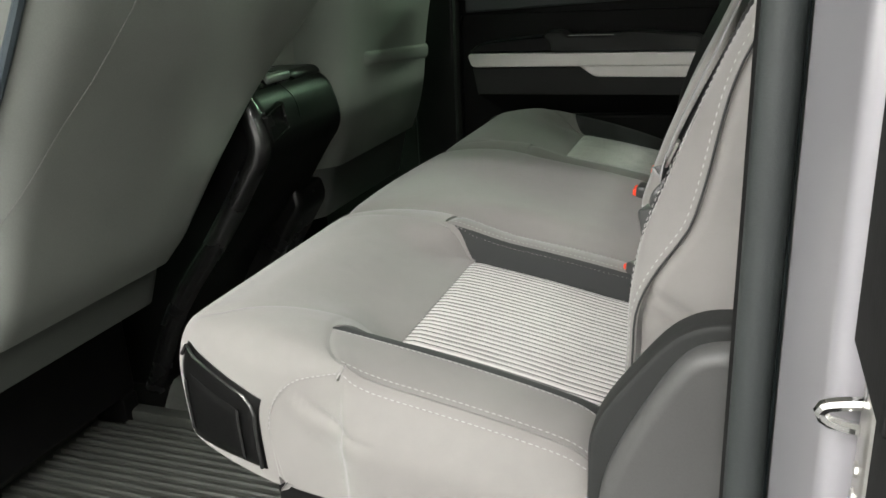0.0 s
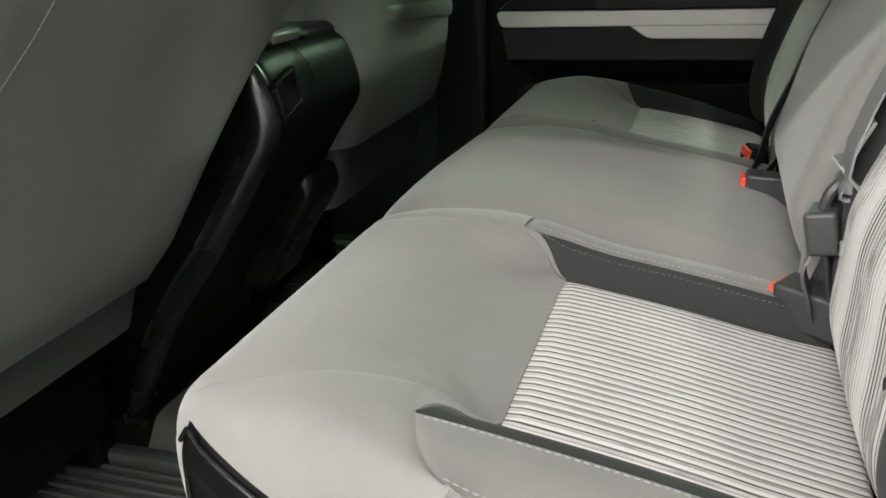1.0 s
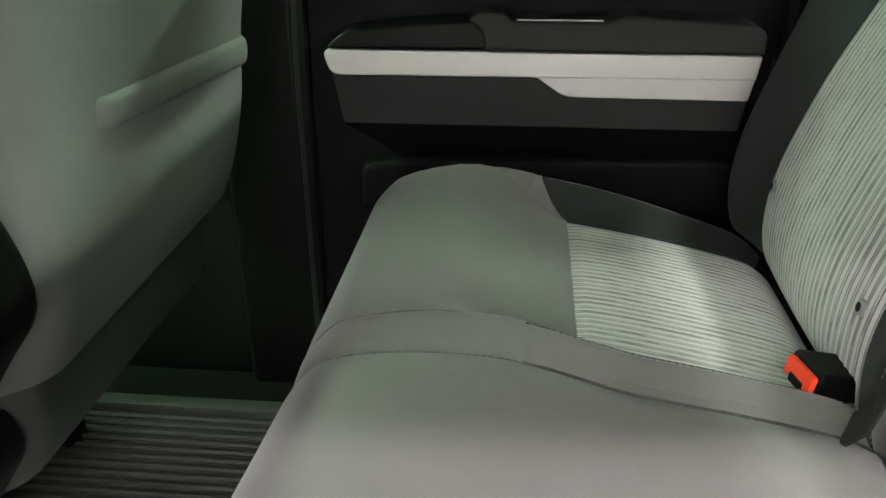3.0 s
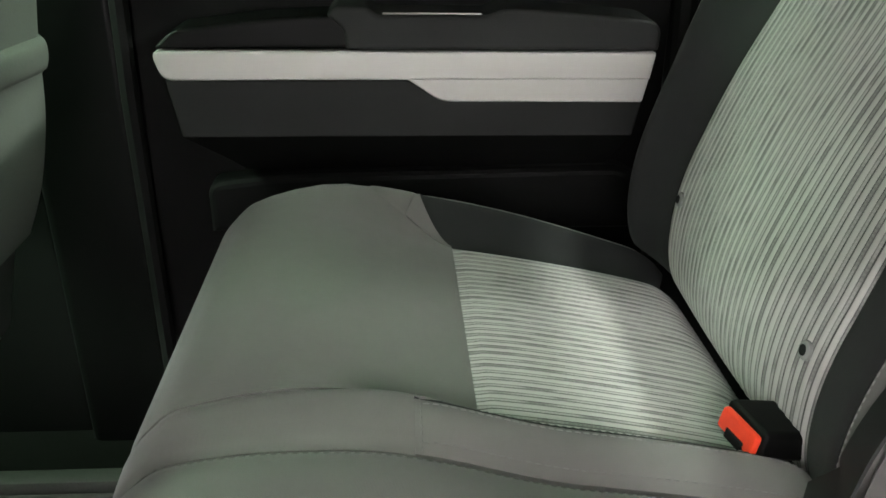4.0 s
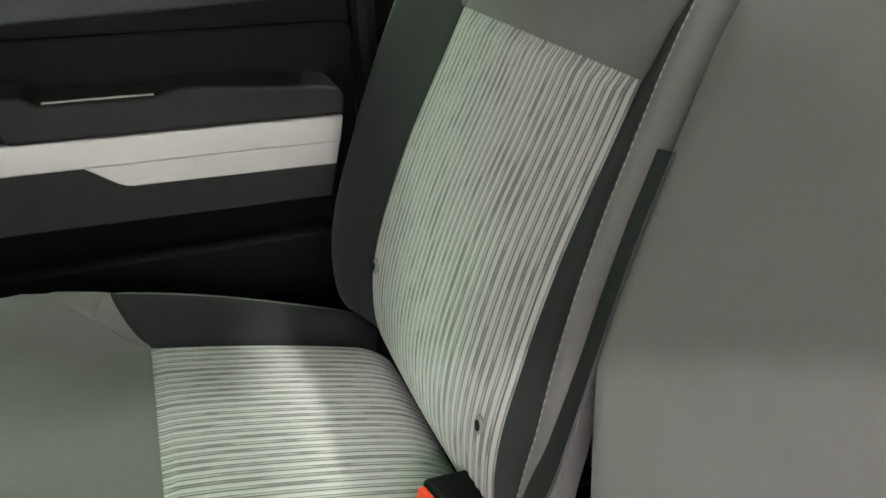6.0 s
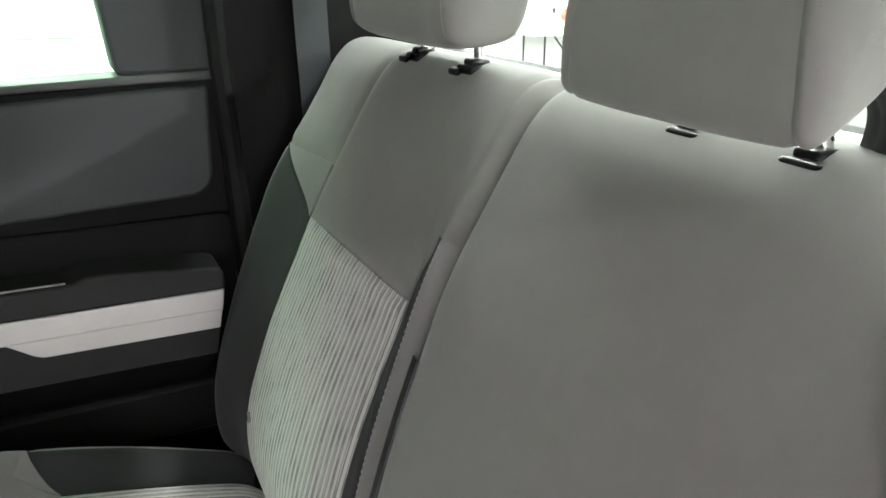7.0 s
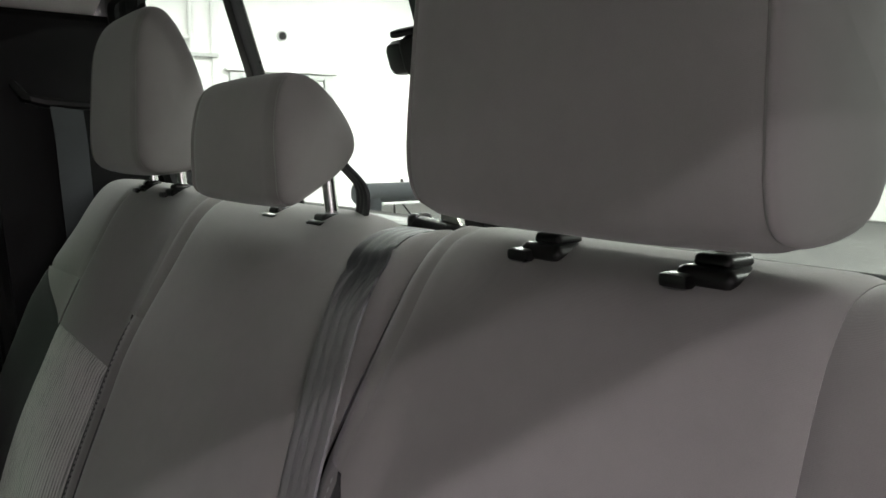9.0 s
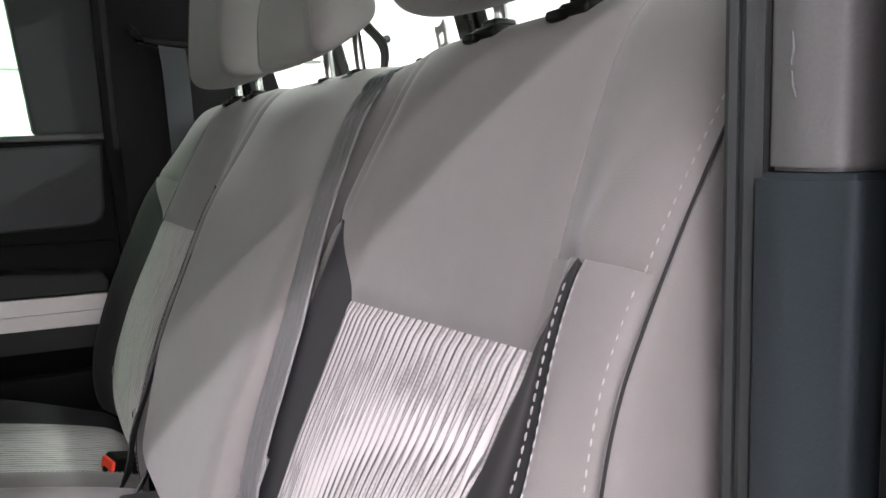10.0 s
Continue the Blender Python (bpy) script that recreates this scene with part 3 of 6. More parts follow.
roof = thing("cab_roof", "pale grey cloth headliner under the cab roof", "headliner", (0, 0, 1.25), "", "structure")
sheet("headliner", roof_fn, 36, 30, HEADLINER, roof, thick=0.05, sink=0.0, flip=True)
wpart("roof_skin", rbox((-1.07, -0.89, 1.30), (0.60, 0.91, 1.325), 0.01), PAINT, roof)

front = thing("cab_front", "dark front bulkhead with a windscreen opening", "bulkhead", (-1.75, 0, 0), "", "structure")
wpart("bulkhead", rbox((-1.80, -0.88, -0.05), (-1.74, 0.90, 0.72), 0.01), DARKTRIM, front)
for yy in (-0.85, 0.87):
    wpart("screen_post", tube([(-1.77, yy, 0.68), (-1.40, yy, 1.0), (-1.04, yy, 1.28)], 0.035, 10), DARKTRIM, front)
bm = bmesh.new()
ring = [bm.verts.new(p) for p in ((-1.77, -0.83, 0.70), (-1.77, 0.85, 0.70), (-1.05, 0.85, 1.29), (-1.05, -0.83, 1.29))]
bm.faces.new(ring)
bmesh.ops.solidify(bm, geom=bm.faces[:], thickness=0.005)
wpart("windscreen", bm, TINTED, front, "greenish windscreen glass", smooth=False)

# far side wall: front door, centre post, rear door, rear post
slab("far_side_shell", (-1.75, 0.885, -0.06), (0.64, 0.91, 0.83), PAINT, "grey painted far side panel of the cab", "side panel", 0.004)
farfront = thing("far_front_door", "closed dark front passenger door", "car door", (-1.1, 0.86, 0), "", "structure")
wpart("panel", rbox((-1.74, 0.82, -0.05), (-0.50, 0.90, 0.80), 0.01), DARKTRIM, farfront)
wpart("window_frame", rbox((-1.10, 0.84, 1.19), (-0.50, 0.90, 1.30), 0.01), DARKTRIM, farfront)

wpart("window_pane", rbox((-1.72, 0.868, 0.78), (-0.50, 0.873, 1.19), 0), TINTED, farfront, "greenish tinted glass")

post = thing("centre_post", "black plastic centre door post trim", "post", (-0.43, 0.84, 0), "", "structure")
wpart("post_trim", rbox((-0.50, 0.795, -0.02), (-0.372, 0.90, 1.25), 0.015, 3), BLACKPL, post)
wpart("post_seal", tube([(-0.372, 0.80, 0.0), (-0.372, 0.80, 0.5), (-0.362, 0.80, 0.9), (-0.35, 0.80, 1.2)], 0.011, 8), RUBBER, post)


class Outline(list):
    """Points of an outline that remembers its corners and their radii."""


def rounded(points, radii, n=6):
    """Corner points of an outline with each corner rounded."""
    out = Outline()
    out.corners = [tuple(p) for p in points]
    out.radii = [max(0.0004, r) for r in (radii if isinstance(radii, (list, tuple)) else [radii] * len(points))]
    out.steps = n
    k = len(points)
    for i, p in enumerate(points):
        p = Vector(p)
        a, b = Vector(points[i - 1]), Vector(points[(i + 1) % k])
        r = out.radii[i]
        ua, ub = (a - p).normalized(), (b - p).normalized()
        ra, rb = min(r, (a - p).length * 0.45), min(r, (b - p).length * 0.45)
        s, e = p + ua * ra, p + ub * rb
        for j in range(n + 1):
            t = j / n
            out.append(tuple((1 - t) ** 2 * s + 2 * t * (1 - t) * p + t * t * e))
    return out


def inset(points, d):
    """A closed outline moved inwards by d."""
    k = len(points)
    area = sum(points[i - 1][0] * points[i][1] - points[i][0] * points[i - 1][1] for i in range(k))
    sg = 1 if area > 0 else -1
    out = []
    for i in range(k):
        a, p, b = Vector(points[i - 1]), Vector(points[i]), Vector(points[(i + 1) % k])
        u, v = (p - a).normalized(), (b - p).normalized()
        nu, nv = Vector((-u.y, u.x)) * sg, Vector((-v.y, v.x)) * sg
        m = nu + nv
        out.append(tuple(p + m * (d / max(0.35, 0.5 * m.dot(m)))))
    return out


def poly_prism(points, y0, y1, r=0.004, seg=2):
    """A plate outlined in x and z, between two y, its front edge rounded by r."""
    if not isinstance(points, Outline):
        points = rounded(points, 0.001, 2)
    front, rear = min(y0, y1), max(y0, y1)
    rings = [(points, rear)]
    seg = max(2, seg)
    for k in range(seg + 1):
        a = 0.5 * math.pi * k / seg
        d = r * (1 - math.cos(a))
        ring = rounded(inset(points.corners, d), [max(0.0004, c - d) for c in points.radii], points.steps)
        rings.append((ring, front + r * (1 - math.sin(a))))
    bm = bmesh.new()
    loops = [[bm.verts.new((x, y, z)) for x, z in ring] for ring, y in rings]
    n = len(loops[0])
    for a, b in zip(loops, loops[1:]):
        for k in range(n):
            bm.faces.new((a[k], a[(k + 1) % n], b[(k + 1) % n], b[k]))
    bm.faces.new(loops[0])
    bm.faces.new(loops[-1][::-1])
    return bm


rear_door = thing("rear_door", "closed rear passenger door lined in dark vinyl with a silver trim strip", "car door", (-0.05, 0.84, 0.0))
# lining below the window
wpart("lower_panel", poly_prism(rounded([(-0.374, 0.02), (0.27, 0.02), (0.285, 0.45), (0.275, 0.66), (-0.362, 0.66)], 0.02), 0.815, 0.89), DARKTRIM, rear_door, smooth=False)
wpart("upper_panel", poly_prism(rounded([(-0.374, 0.655), (0.275, 0.655), (0.268, 0.856), (-0.374, 0.835)], [0, 0, 0.01, 0.01]), 0.822, 0.89), DARKTRIM, rear_door, smooth=False)
wpart("door_pad", poly_prism(rounded([(-0.35, 0.662), (0.252, 0.690), (0.256, 0.846), (-0.35, 0.82)], [0.01, 0.035, 0.006, 0.01]), 0.812, 0.83, 0.006, 3), PADVINYL, rear_door, "padded dark grey upper panel", smooth=False)
wpart("window_sill", poly_prism([(-0.362, 0.828), (0.0, 0.846), (0.268, 0.852), (0.268, 0.866), (0.0, 0.858), (-0.362, 0.842)], 0.815, 0.88, 0.005), SEAL, rear_door)
# window surround
wpart("quarter_panel", poly_prism(rounded([(0.138, 0.862), (0.268, 0.862), (0.262, 1.20), (0.098, 1.20)], [0.012, 0, 0, 0.05]), 0.822, 0.88, 0.006), PADVINYL, rear_door, smooth=False)
wpart("front_frame", poly_prism([(-0.374, 0.83), (-0.335, 0.83), (-0.325, 1.20), (-0.374, 1.20)], 0.83, 0.88, 0.005), DARKTRIM, rear_door)
wpart("top_frame", poly_prism([(-0.335, 1.155), (0.11, 1.155), (0.098, 1.21), (-0.335, 1.21)], 0.83, 0.88, 0.005), DARKTRIM, rear_door)
wpart("window_pane", poly_prism([(-0.34, 0.83), (0.145, 0.85), (0.118, 1.17), (-0.33, 1.17)], 0.862, 0.867, 0), TINTED, rear_door, "greenish tinted glass")
# armrest with its grab recess
wpart("armrest_front", poly_prism(rounded([(-0.325, 0.567), (-0.105, 0.567), (-0.105, 0.606), (-0.20, 0.601), (-0.30, 0.589)], [0.008, 0.002, 0.004, 0.03, 0.012]), 0.752, 0.83, 0.005, 3), BLACKPL, rear_door, "black armrest front", smooth=False)
armrest = wpart("armrest", poly_prism(rounded([(-0.112, 0.567), (0.243, 0.567), (0.244, 0.590), (0.235, 0.602), (0.085, 0.614), (0.062, 0.613), (0.045, 0.606), (-0.075, 0.606), (-0.088, 0.616), (-0.122, 0.616), (-0.132, 0.606), (-0.112, 0.590)], [0.008, 0.004, 0.006, 0.02, 0.02, 0.004, 0.004, 0.004, 0.004, 0.004, 0.004, 0.01], 4), 0.745, 0.83, 0.005, 3), DOORVINYL, rear_door, smooth=False)
# Silver strip put in for the highlight along the grab slot.
wpart("grab_slot_glint", rbox((-0.07, 0.752, 0.6055), (0.04, 0.757, 0.6075), 0.0008, 1), SILVER, armrest, "thin silver strip standing for the glint along the grab slot")
# silver strip
strip = wpart("trim_strip", poly_prism(rounded([(-0.328, 0.566), (-0.318, 0.532), (0.2385, 0.5335), (0.243, 0.565)], [0.012, 0.014, 0.001, 0.004]), 0.750, 0.80, 0.003, 3), SILVER, rear_door, "brushed silver trim strip")
wpart("trim_step", poly_prism(rounded([(-0.045, 0.534), (-0.04, 0.531), (-0.004, 0.507), (0.233, 0.506), (0.238, 0.534)], [0, 0.006, 0.012, 0.004, 0]), 0.7525, 0.80, 0.002, 3), SILVER, strip, "lower step of the silver trim strip")
# lower pocket
pocket = wpart("map_pocket", poly_prism(rounded([(-0.318, 0.53), (-0.306, 0.462), (0.228, 0.462), (0.236, 0.506), (-0.002, 0.506), (-0.04, 0.53)], [0.0, 0.004, 0.004, 0, 0.01, 0.01]), 0.762, 0.83, 0.002, 3), DOORVINYL, rear_door, "black map pocket face", smooth=False)
bm = bmesh.new()
prof = [(0.7625, 0.463), (0.768, 0.455), (0.792, 0.424), (0.800, 0.409), (0.83, 0.409), (0.83, 0.463)]
rows = [[bm.verts.new((lerp(-0.3065, 0.2285, u) + (0.5 - u) * (0.463 - z) * lerp(2.4, 0.9, u), y, z)) for y, z in prof] for u in np.linspace(0.0, 1.0, 21)]
for a, b in zip(rows, rows[1:]):
    for k in range(len(prof)):
        bm.faces.new((a[k], a[(k + 1) % len(prof)], b[(k + 1) % len(prof)], b[k]))
bm.faces.new(rows[0])
bm.faces.new(rows[-1][::-1])
wpart("pocket_undercut", bm, DARKTRIM, pocket, "undercut lower edge of the pocket")
wpart("lower_ledge", poly_prism(rounded([(-0.29, 0.33), (0.27, 0.33), (0.262, 0.392), (0.225, 0.416), (-0.20, 0.408), (-0.29, 0.397)], [0, 0, 0.03, 0.02, 0.04, 0.02]), 0.779, 0.83, 0.010, 3), DARKTRIM, rear_door, smooth=False)

rpost = thing("rear_post", "black trimmed rear post with a belt slot", "post", (0.38, 0.83, 0), "", "structure")
wpart("post_trim", poly_prism(rounded([(0.284, 0.0), (0.62, 0.0), (0.60, 0.85), (0.515, 1.182), (0.262, 1.186), (0.268, 0.85)], 0.01), 0.80, 0.90, 0.012, 3), BLACKPL, rpost, smooth=False)
wpart("door_seal", tube([(0.288, 0.805, 0.1), (0.295, 0.80, 0.45), (0.283, 0.80, 0.70), (0.272, 0.80, 0.87), (0.262, 0.80, 1.19)], 0.014, 8), RUBBER, rpost)
wpart("belt_slot", tube([(0.315, 0.795, 1.065), (0.33, 0.785, 1.042), (0.36, 0.775, 1.034), (0.44, 0.775, 1.030)], [0.006, 0.009, 0.009, 0.007], 8), SHINYBLACK, rpost)
wpart("edge_shadow_gap", rbox((0.276, 0.80, 0.02), (0.282, 0.815, 0.45), 0.001), RUBBER, rpost)


def strap(path, width, across, thick=0.0016, ribs=0, name="strap"):
    """A flat belt along a path; across: its width's direction, one for all or one a point."""
    pts = [Vector(p) for p in path]
    bm = bmesh.new()
    n = max(2, ribs * 6)
    rows = []
    for i, p in enumerate(pts):
        d = (pts[min(i + 1, len(pts) - 1)] - pts[max(0, i - 1)]).normalized()
        a = Vector(across[i] if isinstance(across, list) else across).normalized()
        a = (a - d * a.dot(d)).normalized()
        nrm = d.cross(a)
        row = []
        for sgn in (1, -1):
            for k in range(n + 1):
                w = k / n - 0.5
                h = thick / 2
                if ribs and sgn > 0:
                    h += 0.0007 * abs(math.sin(math.pi * ribs * k / n))
                kk = w if sgn > 0 else -w
                row.append(bm.verts.new(p + a * width * kk + nrm * sgn * h))
        rows.append(row)
    m = len(rows[0])
    for r0, r1 in zip(rows, rows[1:]):
        for k in range(m):
            bm.faces.new((r0[k], r0[(k + 1) % m], r1[(k + 1) % m], r1[k]))
    bm.faces.new(rows[0])
    bm.faces.new(rows[-1][::-1])
    return bm


belt = thing("seat_belt", "slate grey shoulder belt hanging from the rear post slot", "seat belt", (0.385, 0.76, 0.7))
wpart("webbing", strap(spline([(0.388, 0.772, 1.036), (0.394, 0.772, 0.98), (0.40, 0.780, 0.88), (0.41, 0.785, 0.70)], 14), 0.05, (1, 0.1, 0), 0.0016), WEBSLATE, belt)

# rear wall with the sliding window
WX, WZ, WT = 0.575, 0.87, 0.30


def wp(y, h, d=0.0):
    """On the rear window's plane: across, up from the sill, and out of the plane towards the front."""
    n = Vector((-1.0, 0, -WT)).normalized()
    up = Vector((-WT, 0, 1.0)).normalized()
    return Vector((WX, y, WZ)) + up * h + n * d


def window_bar(y0, y1, h0, h1, d0, d1, r=0.003):
    n = Vector((-1.0, 0, -WT)).normalized()
    up = Vector((-WT, 0, 1.0)).normalized()
    m = Matrix(((n.x, 0, up.x, WX), (n.y, 1, up.y, 0), (n.z, 0, up.z, WZ), (0, 0, 0, 1)))
    return rbox((d0, y0, h0), (d1, y1, h1), r, m=m)


WH = 0.352
rearwall = thing("cab_rear_wall", "black trimmed rear cab wall with a wide window opening", "wall", (0.6, 0, 0), "", "structure")
wpart("lower_wall", rbox((0.585, -0.86, -0.05), (0.66, 0.88, 0.868), 0.006), BLACKPL, rearwall)
# ring round the opening, with rounded corners
inner = rounded([(-0.715, 0.0), (0.79, 0.0), (0.79, WH), (-0.715, WH)], 0.055, 8)
outer = rounded([(-0.86, -0.03), (0.88, -0.03), (0.88, WH + 0.075), (-0.86, WH + 0.075)], 0.055, 8)
bm = bmesh.new()
loops = []
for ring, d in ((inner, 0.012), (outer, 0.012), (outer, -0.05), (inner, -0.05)):
    loops.append([bm.verts.new(wp(y, h, d)) for y, h in ring])
for a, b in zip(loops, loops[1:] + loops[:1]):
    for k in range(len(a)):
        bm.faces.new((a[k], a[(k + 1) % len(a)], b[(k + 1) % len(a)], b[k]))
wpart("window_surround", bm, BLACKPL, rearwall)
window = thing("rear_window", "three-part sliding rear window with black frames", "window", tuple(wp(0, 0)), "", "structure")
seal = [wp(y, h, 0.008) for y, h in inner] + [wp(*inner[0], 0.008)]
wpart("window_seal", tube(seal, 0.011, 6, caps=False), RUBBER, window)
wpart("divider", window_bar(0.284, 0.308, -0.01, WH + 0.01, -0.010, 0.008), SHINYBLACK, window)
wpart("slider_frame", window_bar(-0.122, -0.092, -0.01, WH + 0.01, -0.010, 0.010), SHINYBLACK, window)
wpart("slider_edge", window_bar(-0.128, -0.121, -0.01, WH + 0.01, -0.012, 0.002), DARKTRIM, window)
wpart("bottom_track", window_bar(-0.70, 0.78, -0.012, 0.006, -0.02, 0.016), SHINYBLACK, window)
wpart("track_lip", window_bar(-0.70, 0.78, 0.006, 0.012, -0.02, 0.0), GREYPAINT, window)
wpart("pane", window_bar(0.305, 0.785, -0.005, WH + 0.005, -0.012, -0.008, 0), CLEAR, window)
wpart("pane", window_bar(-0.72, -0.125, -0.005, WH + 0.005, -0.012, -0.008, 0), CLEAR, window)
wpart("sliding_pane", window_bar(-0.095, 0.29, -0.005, WH + 0.005, -0.004, 0.0, 0), CLEAR, window)
latch = thing("window_latch", "black moulded latch on the sliding window frame", "latch", tuple(wp(-0.1, 0.16)))
wpart("latch_body", window_bar(-0.128, -0.078, 0.166, 0.202, 0.004, 0.026, 0.009), BLACKPL, latch)
wpart("latch_tip", window_bar(-0.086, -0.052, 0.168, 0.199, 0.006, 0.024, 0.010), SHINYBLACK, latch)
wpart("latch_lever", window_bar(-0.112, -0.066, 0.201, 0.208, 0.008, 0.022, 0.004), BLACKPL, latch)
wpart("latch_plate", window_bar(-0.130, -0.096, 0.135, 0.235, 0.008, 0.014, 0.003), BLACKPL, latch)

# near side: rear post of the open doorway, sill and header, front door
near = thing("near_rear_post", "rear post of the open doorway, grey metallic paint inside dark trim", "post", (0.4, -0.78, 0), "", "structure")
def upright(points, z0, z1, r=0.004):
    """A post with the outline points in x and y, between two heights."""
    bm = bmesh.new()
    low = [bm.verts.new((x, y, z0)) for x, y in points]
    high = [bm.verts.new((x, y, z1)) for x, y in points]
    caps = [bm.faces.new(low), bm.faces.new(high[::-1])]
    for k in range(len(points)):
        j = (k + 1) % len(points)
        bm.faces.new((low[k], high[k], high[j], low[j]))
    bmesh.ops.recalc_face_normals(bm, faces=bm.faces[:])
    bmesh.ops.bevel(bm, geom=[e for c in caps for e in c.edges], offset=r, segments=2, affect="EDGES")
    return bm


PLOW = rounded([(0.58, -0.717), (0.354, -0.717), (0.354, -0.685), (0.3585, -0.668), (0.58, -0.668)], [0, 0.005, 0.006, 0.004, 0], 5)
PUP = rounded([(0.58, -0.709), (0.357, -0.709), (0.357, -0.690), (0.366, -0.668), (0.58, -0.668)], [0, 0.005, 0.009, 0.006, 0], 5)
wpart("trim_gap_seal", rbox((0.367, -0.745, 0.02), (0.58, -0.7185, 1.25), 0.003), POSTSEAL, near)
for yy, xx, rr in ((-0.6515, 0.3670, 0.0045), (-0.6615, 0.3660, 0.0050)):
    wpart("weather_strip", tube([(xx, yy, 0.02), (xx, yy, 0.7), (xx, yy, 1.25)], rr, 8), POSTSEAL, near)
for zz, ln, dy in ((0.828, 0.010, -0.006), (0.840, 0.012, 0.0), (0.735, 0.012, 0.0), (0.765, 0.025, 0.0)):
    wpart("scuff", tube([(0.3575, -0.6860 + dy * 0.4, zz), (0.3575, -0.6870, zz + ln * 0.5), (0.3575, -0.6862, zz + ln)], [0.0003, 0.0007, 0.0002], 6), WEBGREY, near, "pale scuff on the post edge")
wpart("post_trim_upper", upright(PUP, 0.8010, 1.25, 0.0015), POSTGREY, near, "mid grey upper post trim")
wpart("post_trim_lower", upright(PLOW, 0.02, 0.8005, 0.0025), PILLARTRIM, near, "dark slate lower post trim")
wpart("inner_trim", rbox((0.3665, -0.669, 0.02), (0.58, -0.646, 1.25), 0.006, 2), DOORVINYL, near, "black inner edge of the post")
wpart("post_shell", rbox((0.40, -0.86, -0.05), (0.64, -0.735, 1.25), 0.01), PAINT, near)
wpart("door_seal", tube([(0.350, -0.760, 0.02), (0.350, -0.760, 0.45), (0.351, -0.760, 0.85), (0.343, -0.758, 1.05), (0.31, -0.755, 1.16)], 0.013, 10), POSTSEAL, near)
wpart("seal_lip", tube([(0.342, -0.745, 0.02), (0.342, -0.745, 0.45), (0.343, -0.745, 0.85), (0.336, -0.745, 1.05)], 0.007, 8), RUBBER, near)
bm = bmesh.new()
prof = rounded([(0.45, -0.765), (0.363, -0.770), (0.381, -0.877), (0.45, -0.881)], [0, 0.011, 0.010, 0], 10)
rows = [[bm.verts.new((x + 0.02 * smooth01(0.9, 1.2, z) * -1, y, z)) for x, y in prof] for z in (-0.05, 0.2, 0.4, 0.6, 0.8, 0.95, 1.1, 1.25)]
for a, b in zip(rows, rows[1:]):
    for k in range(len(prof)):
        bm.faces.new((a[k], a[(k + 1) % len(prof)], b[(k + 1) % len(prof)], b[k]))
bm.faces.new(rows[0])
bm.faces.new(rows[-1][::-1])
wpart("door_jamb", bm, PAINT, near, "grey metallic painted jamb")
wpart("outer_seal", rbox((0.3875, -0.97, 0.612), (0.62, -0.8835, 1.25), 0.003), RUBBER, near)
wpart("outer_seal", rbox((0.3965, -0.97, -0.2), (0.62, -0.8835, 0.611), 0.003), RUBBER, near)
striker = thing("door_striker", "shiny steel door latch striker loop on the jamb", "striker", (0.39, -0.86, 0.53))
wpart("striker_plate", rbox((0.394, -0.912, 0.520), (0.408, -0.884, 0.604), 0.004), STEEL, striker)
wpart("striker_loop", tube(spline([(0.404, -0.890, 0.5855), (0.388, -0.890, 0.5835), (0.378, -0.889, 0.580), (0.378, -0.889, 0.5745), (0.388, -0.890, 0.571), (0.404, -0.890, 0.570)], 18), 0.0036, 8), CHROME, striker)
for zz in (0.538, 0.553):
    wpart("screw", tube([(0.397, -0.897, zz), (0.3925, -0.897, zz)], [0.005, 0.004], 8), STEEL, striker)

slab("door_sill", (-0.64, -0.90, -0.08), (0.41, -0.66, 0.012), BLACKPL, "black plastic sill plate under the open doorway", "sill", 0.01)
slab("door_header", (-1.08, -0.88, 1.20), (0.60, -0.80, 1.31), DARKTRIM, "dark trim along the top of the open doorway", "header", 0.01)
slab("near_centre_post", (-0.74, -0.88, -0.05), (-0.63, -0.78, 1.25), DARKTRIM, "dark centre post of the open doorway", "post", 0.015)
slab("near_front_door", (-1.75, -0.90, -0.05), (-0.74, -0.83, 0.80), DARKTRIM, "closed dark front driver door", "car door", 0.012)

# ---- rear bench: cushion ----
CPROF = spline([(-0.222, 0.150), (-0.246, 0.235), (-0.256, 0.330), (-0.254, 0.390), (-0.228, 0.431), (-0.185, 0.446), (-0.12, 0.452), (-0.04, 0.447), (0.08, 0.428), (0.185, 0.405), (0.225, 0.389), (0.253, 0.358), (0.272, 0.315)], 240)
CS = np.concatenate([[0], np.cumsum([(b - a).length for a, b in zip(CPROF, CPROF[1:])])])
CX = np.array([p[0] for p in CPROF])
CZ = np.array([p[1] for p in CPROF])
CTOP = int(np.argmin(np.abs(CX - (-0.185)) + (CZ < 0.43)))


def s_at(x):
    """Length along the cushion's profile at a place on its top."""
    k = np.arange(CTOP - 8, len(CX))
    return float(np.interp(x, CX[k], CS[k]))


SEND = s_at(0.30)
# across: seam to the middle, inner strip edge, insert inner and outer edges, outer strip edge, outer seam, side
NEAR = dict(yi=-0.188, ysi=-0.238, yni=-0.254, yno=-0.535, yso=-0.603, yoo=-0.668, side=-0.690)
FAR = dict(yi=0.218, ysi=0.266, yni=0.288, yno=0.590, yso=0.650, yoo=0.698, side=0.716)


def recess(x, y):
    """How far the insert lies below the bolsters."""
    out = 0.0
    for S in (NEAR, FAR):
        a, b = sorted((S["yni"], S["yno"]))
        lo, hi = sorted((S["ysi"], S["yso"]))
        # in front of the insert the step spreads into a soft slope
        e = (0.055 if S is NEAR else 0.012) * (1 - smooth01(-0.065, -0.005, x))
        w = min(1 - smooth01(b - e, hi, y), smooth01(lo, a + e, y))
        out = max(out, w)
    # a soft crown across each insert
    return out * 0.041 * smooth01(-0.17, 0.005, x)


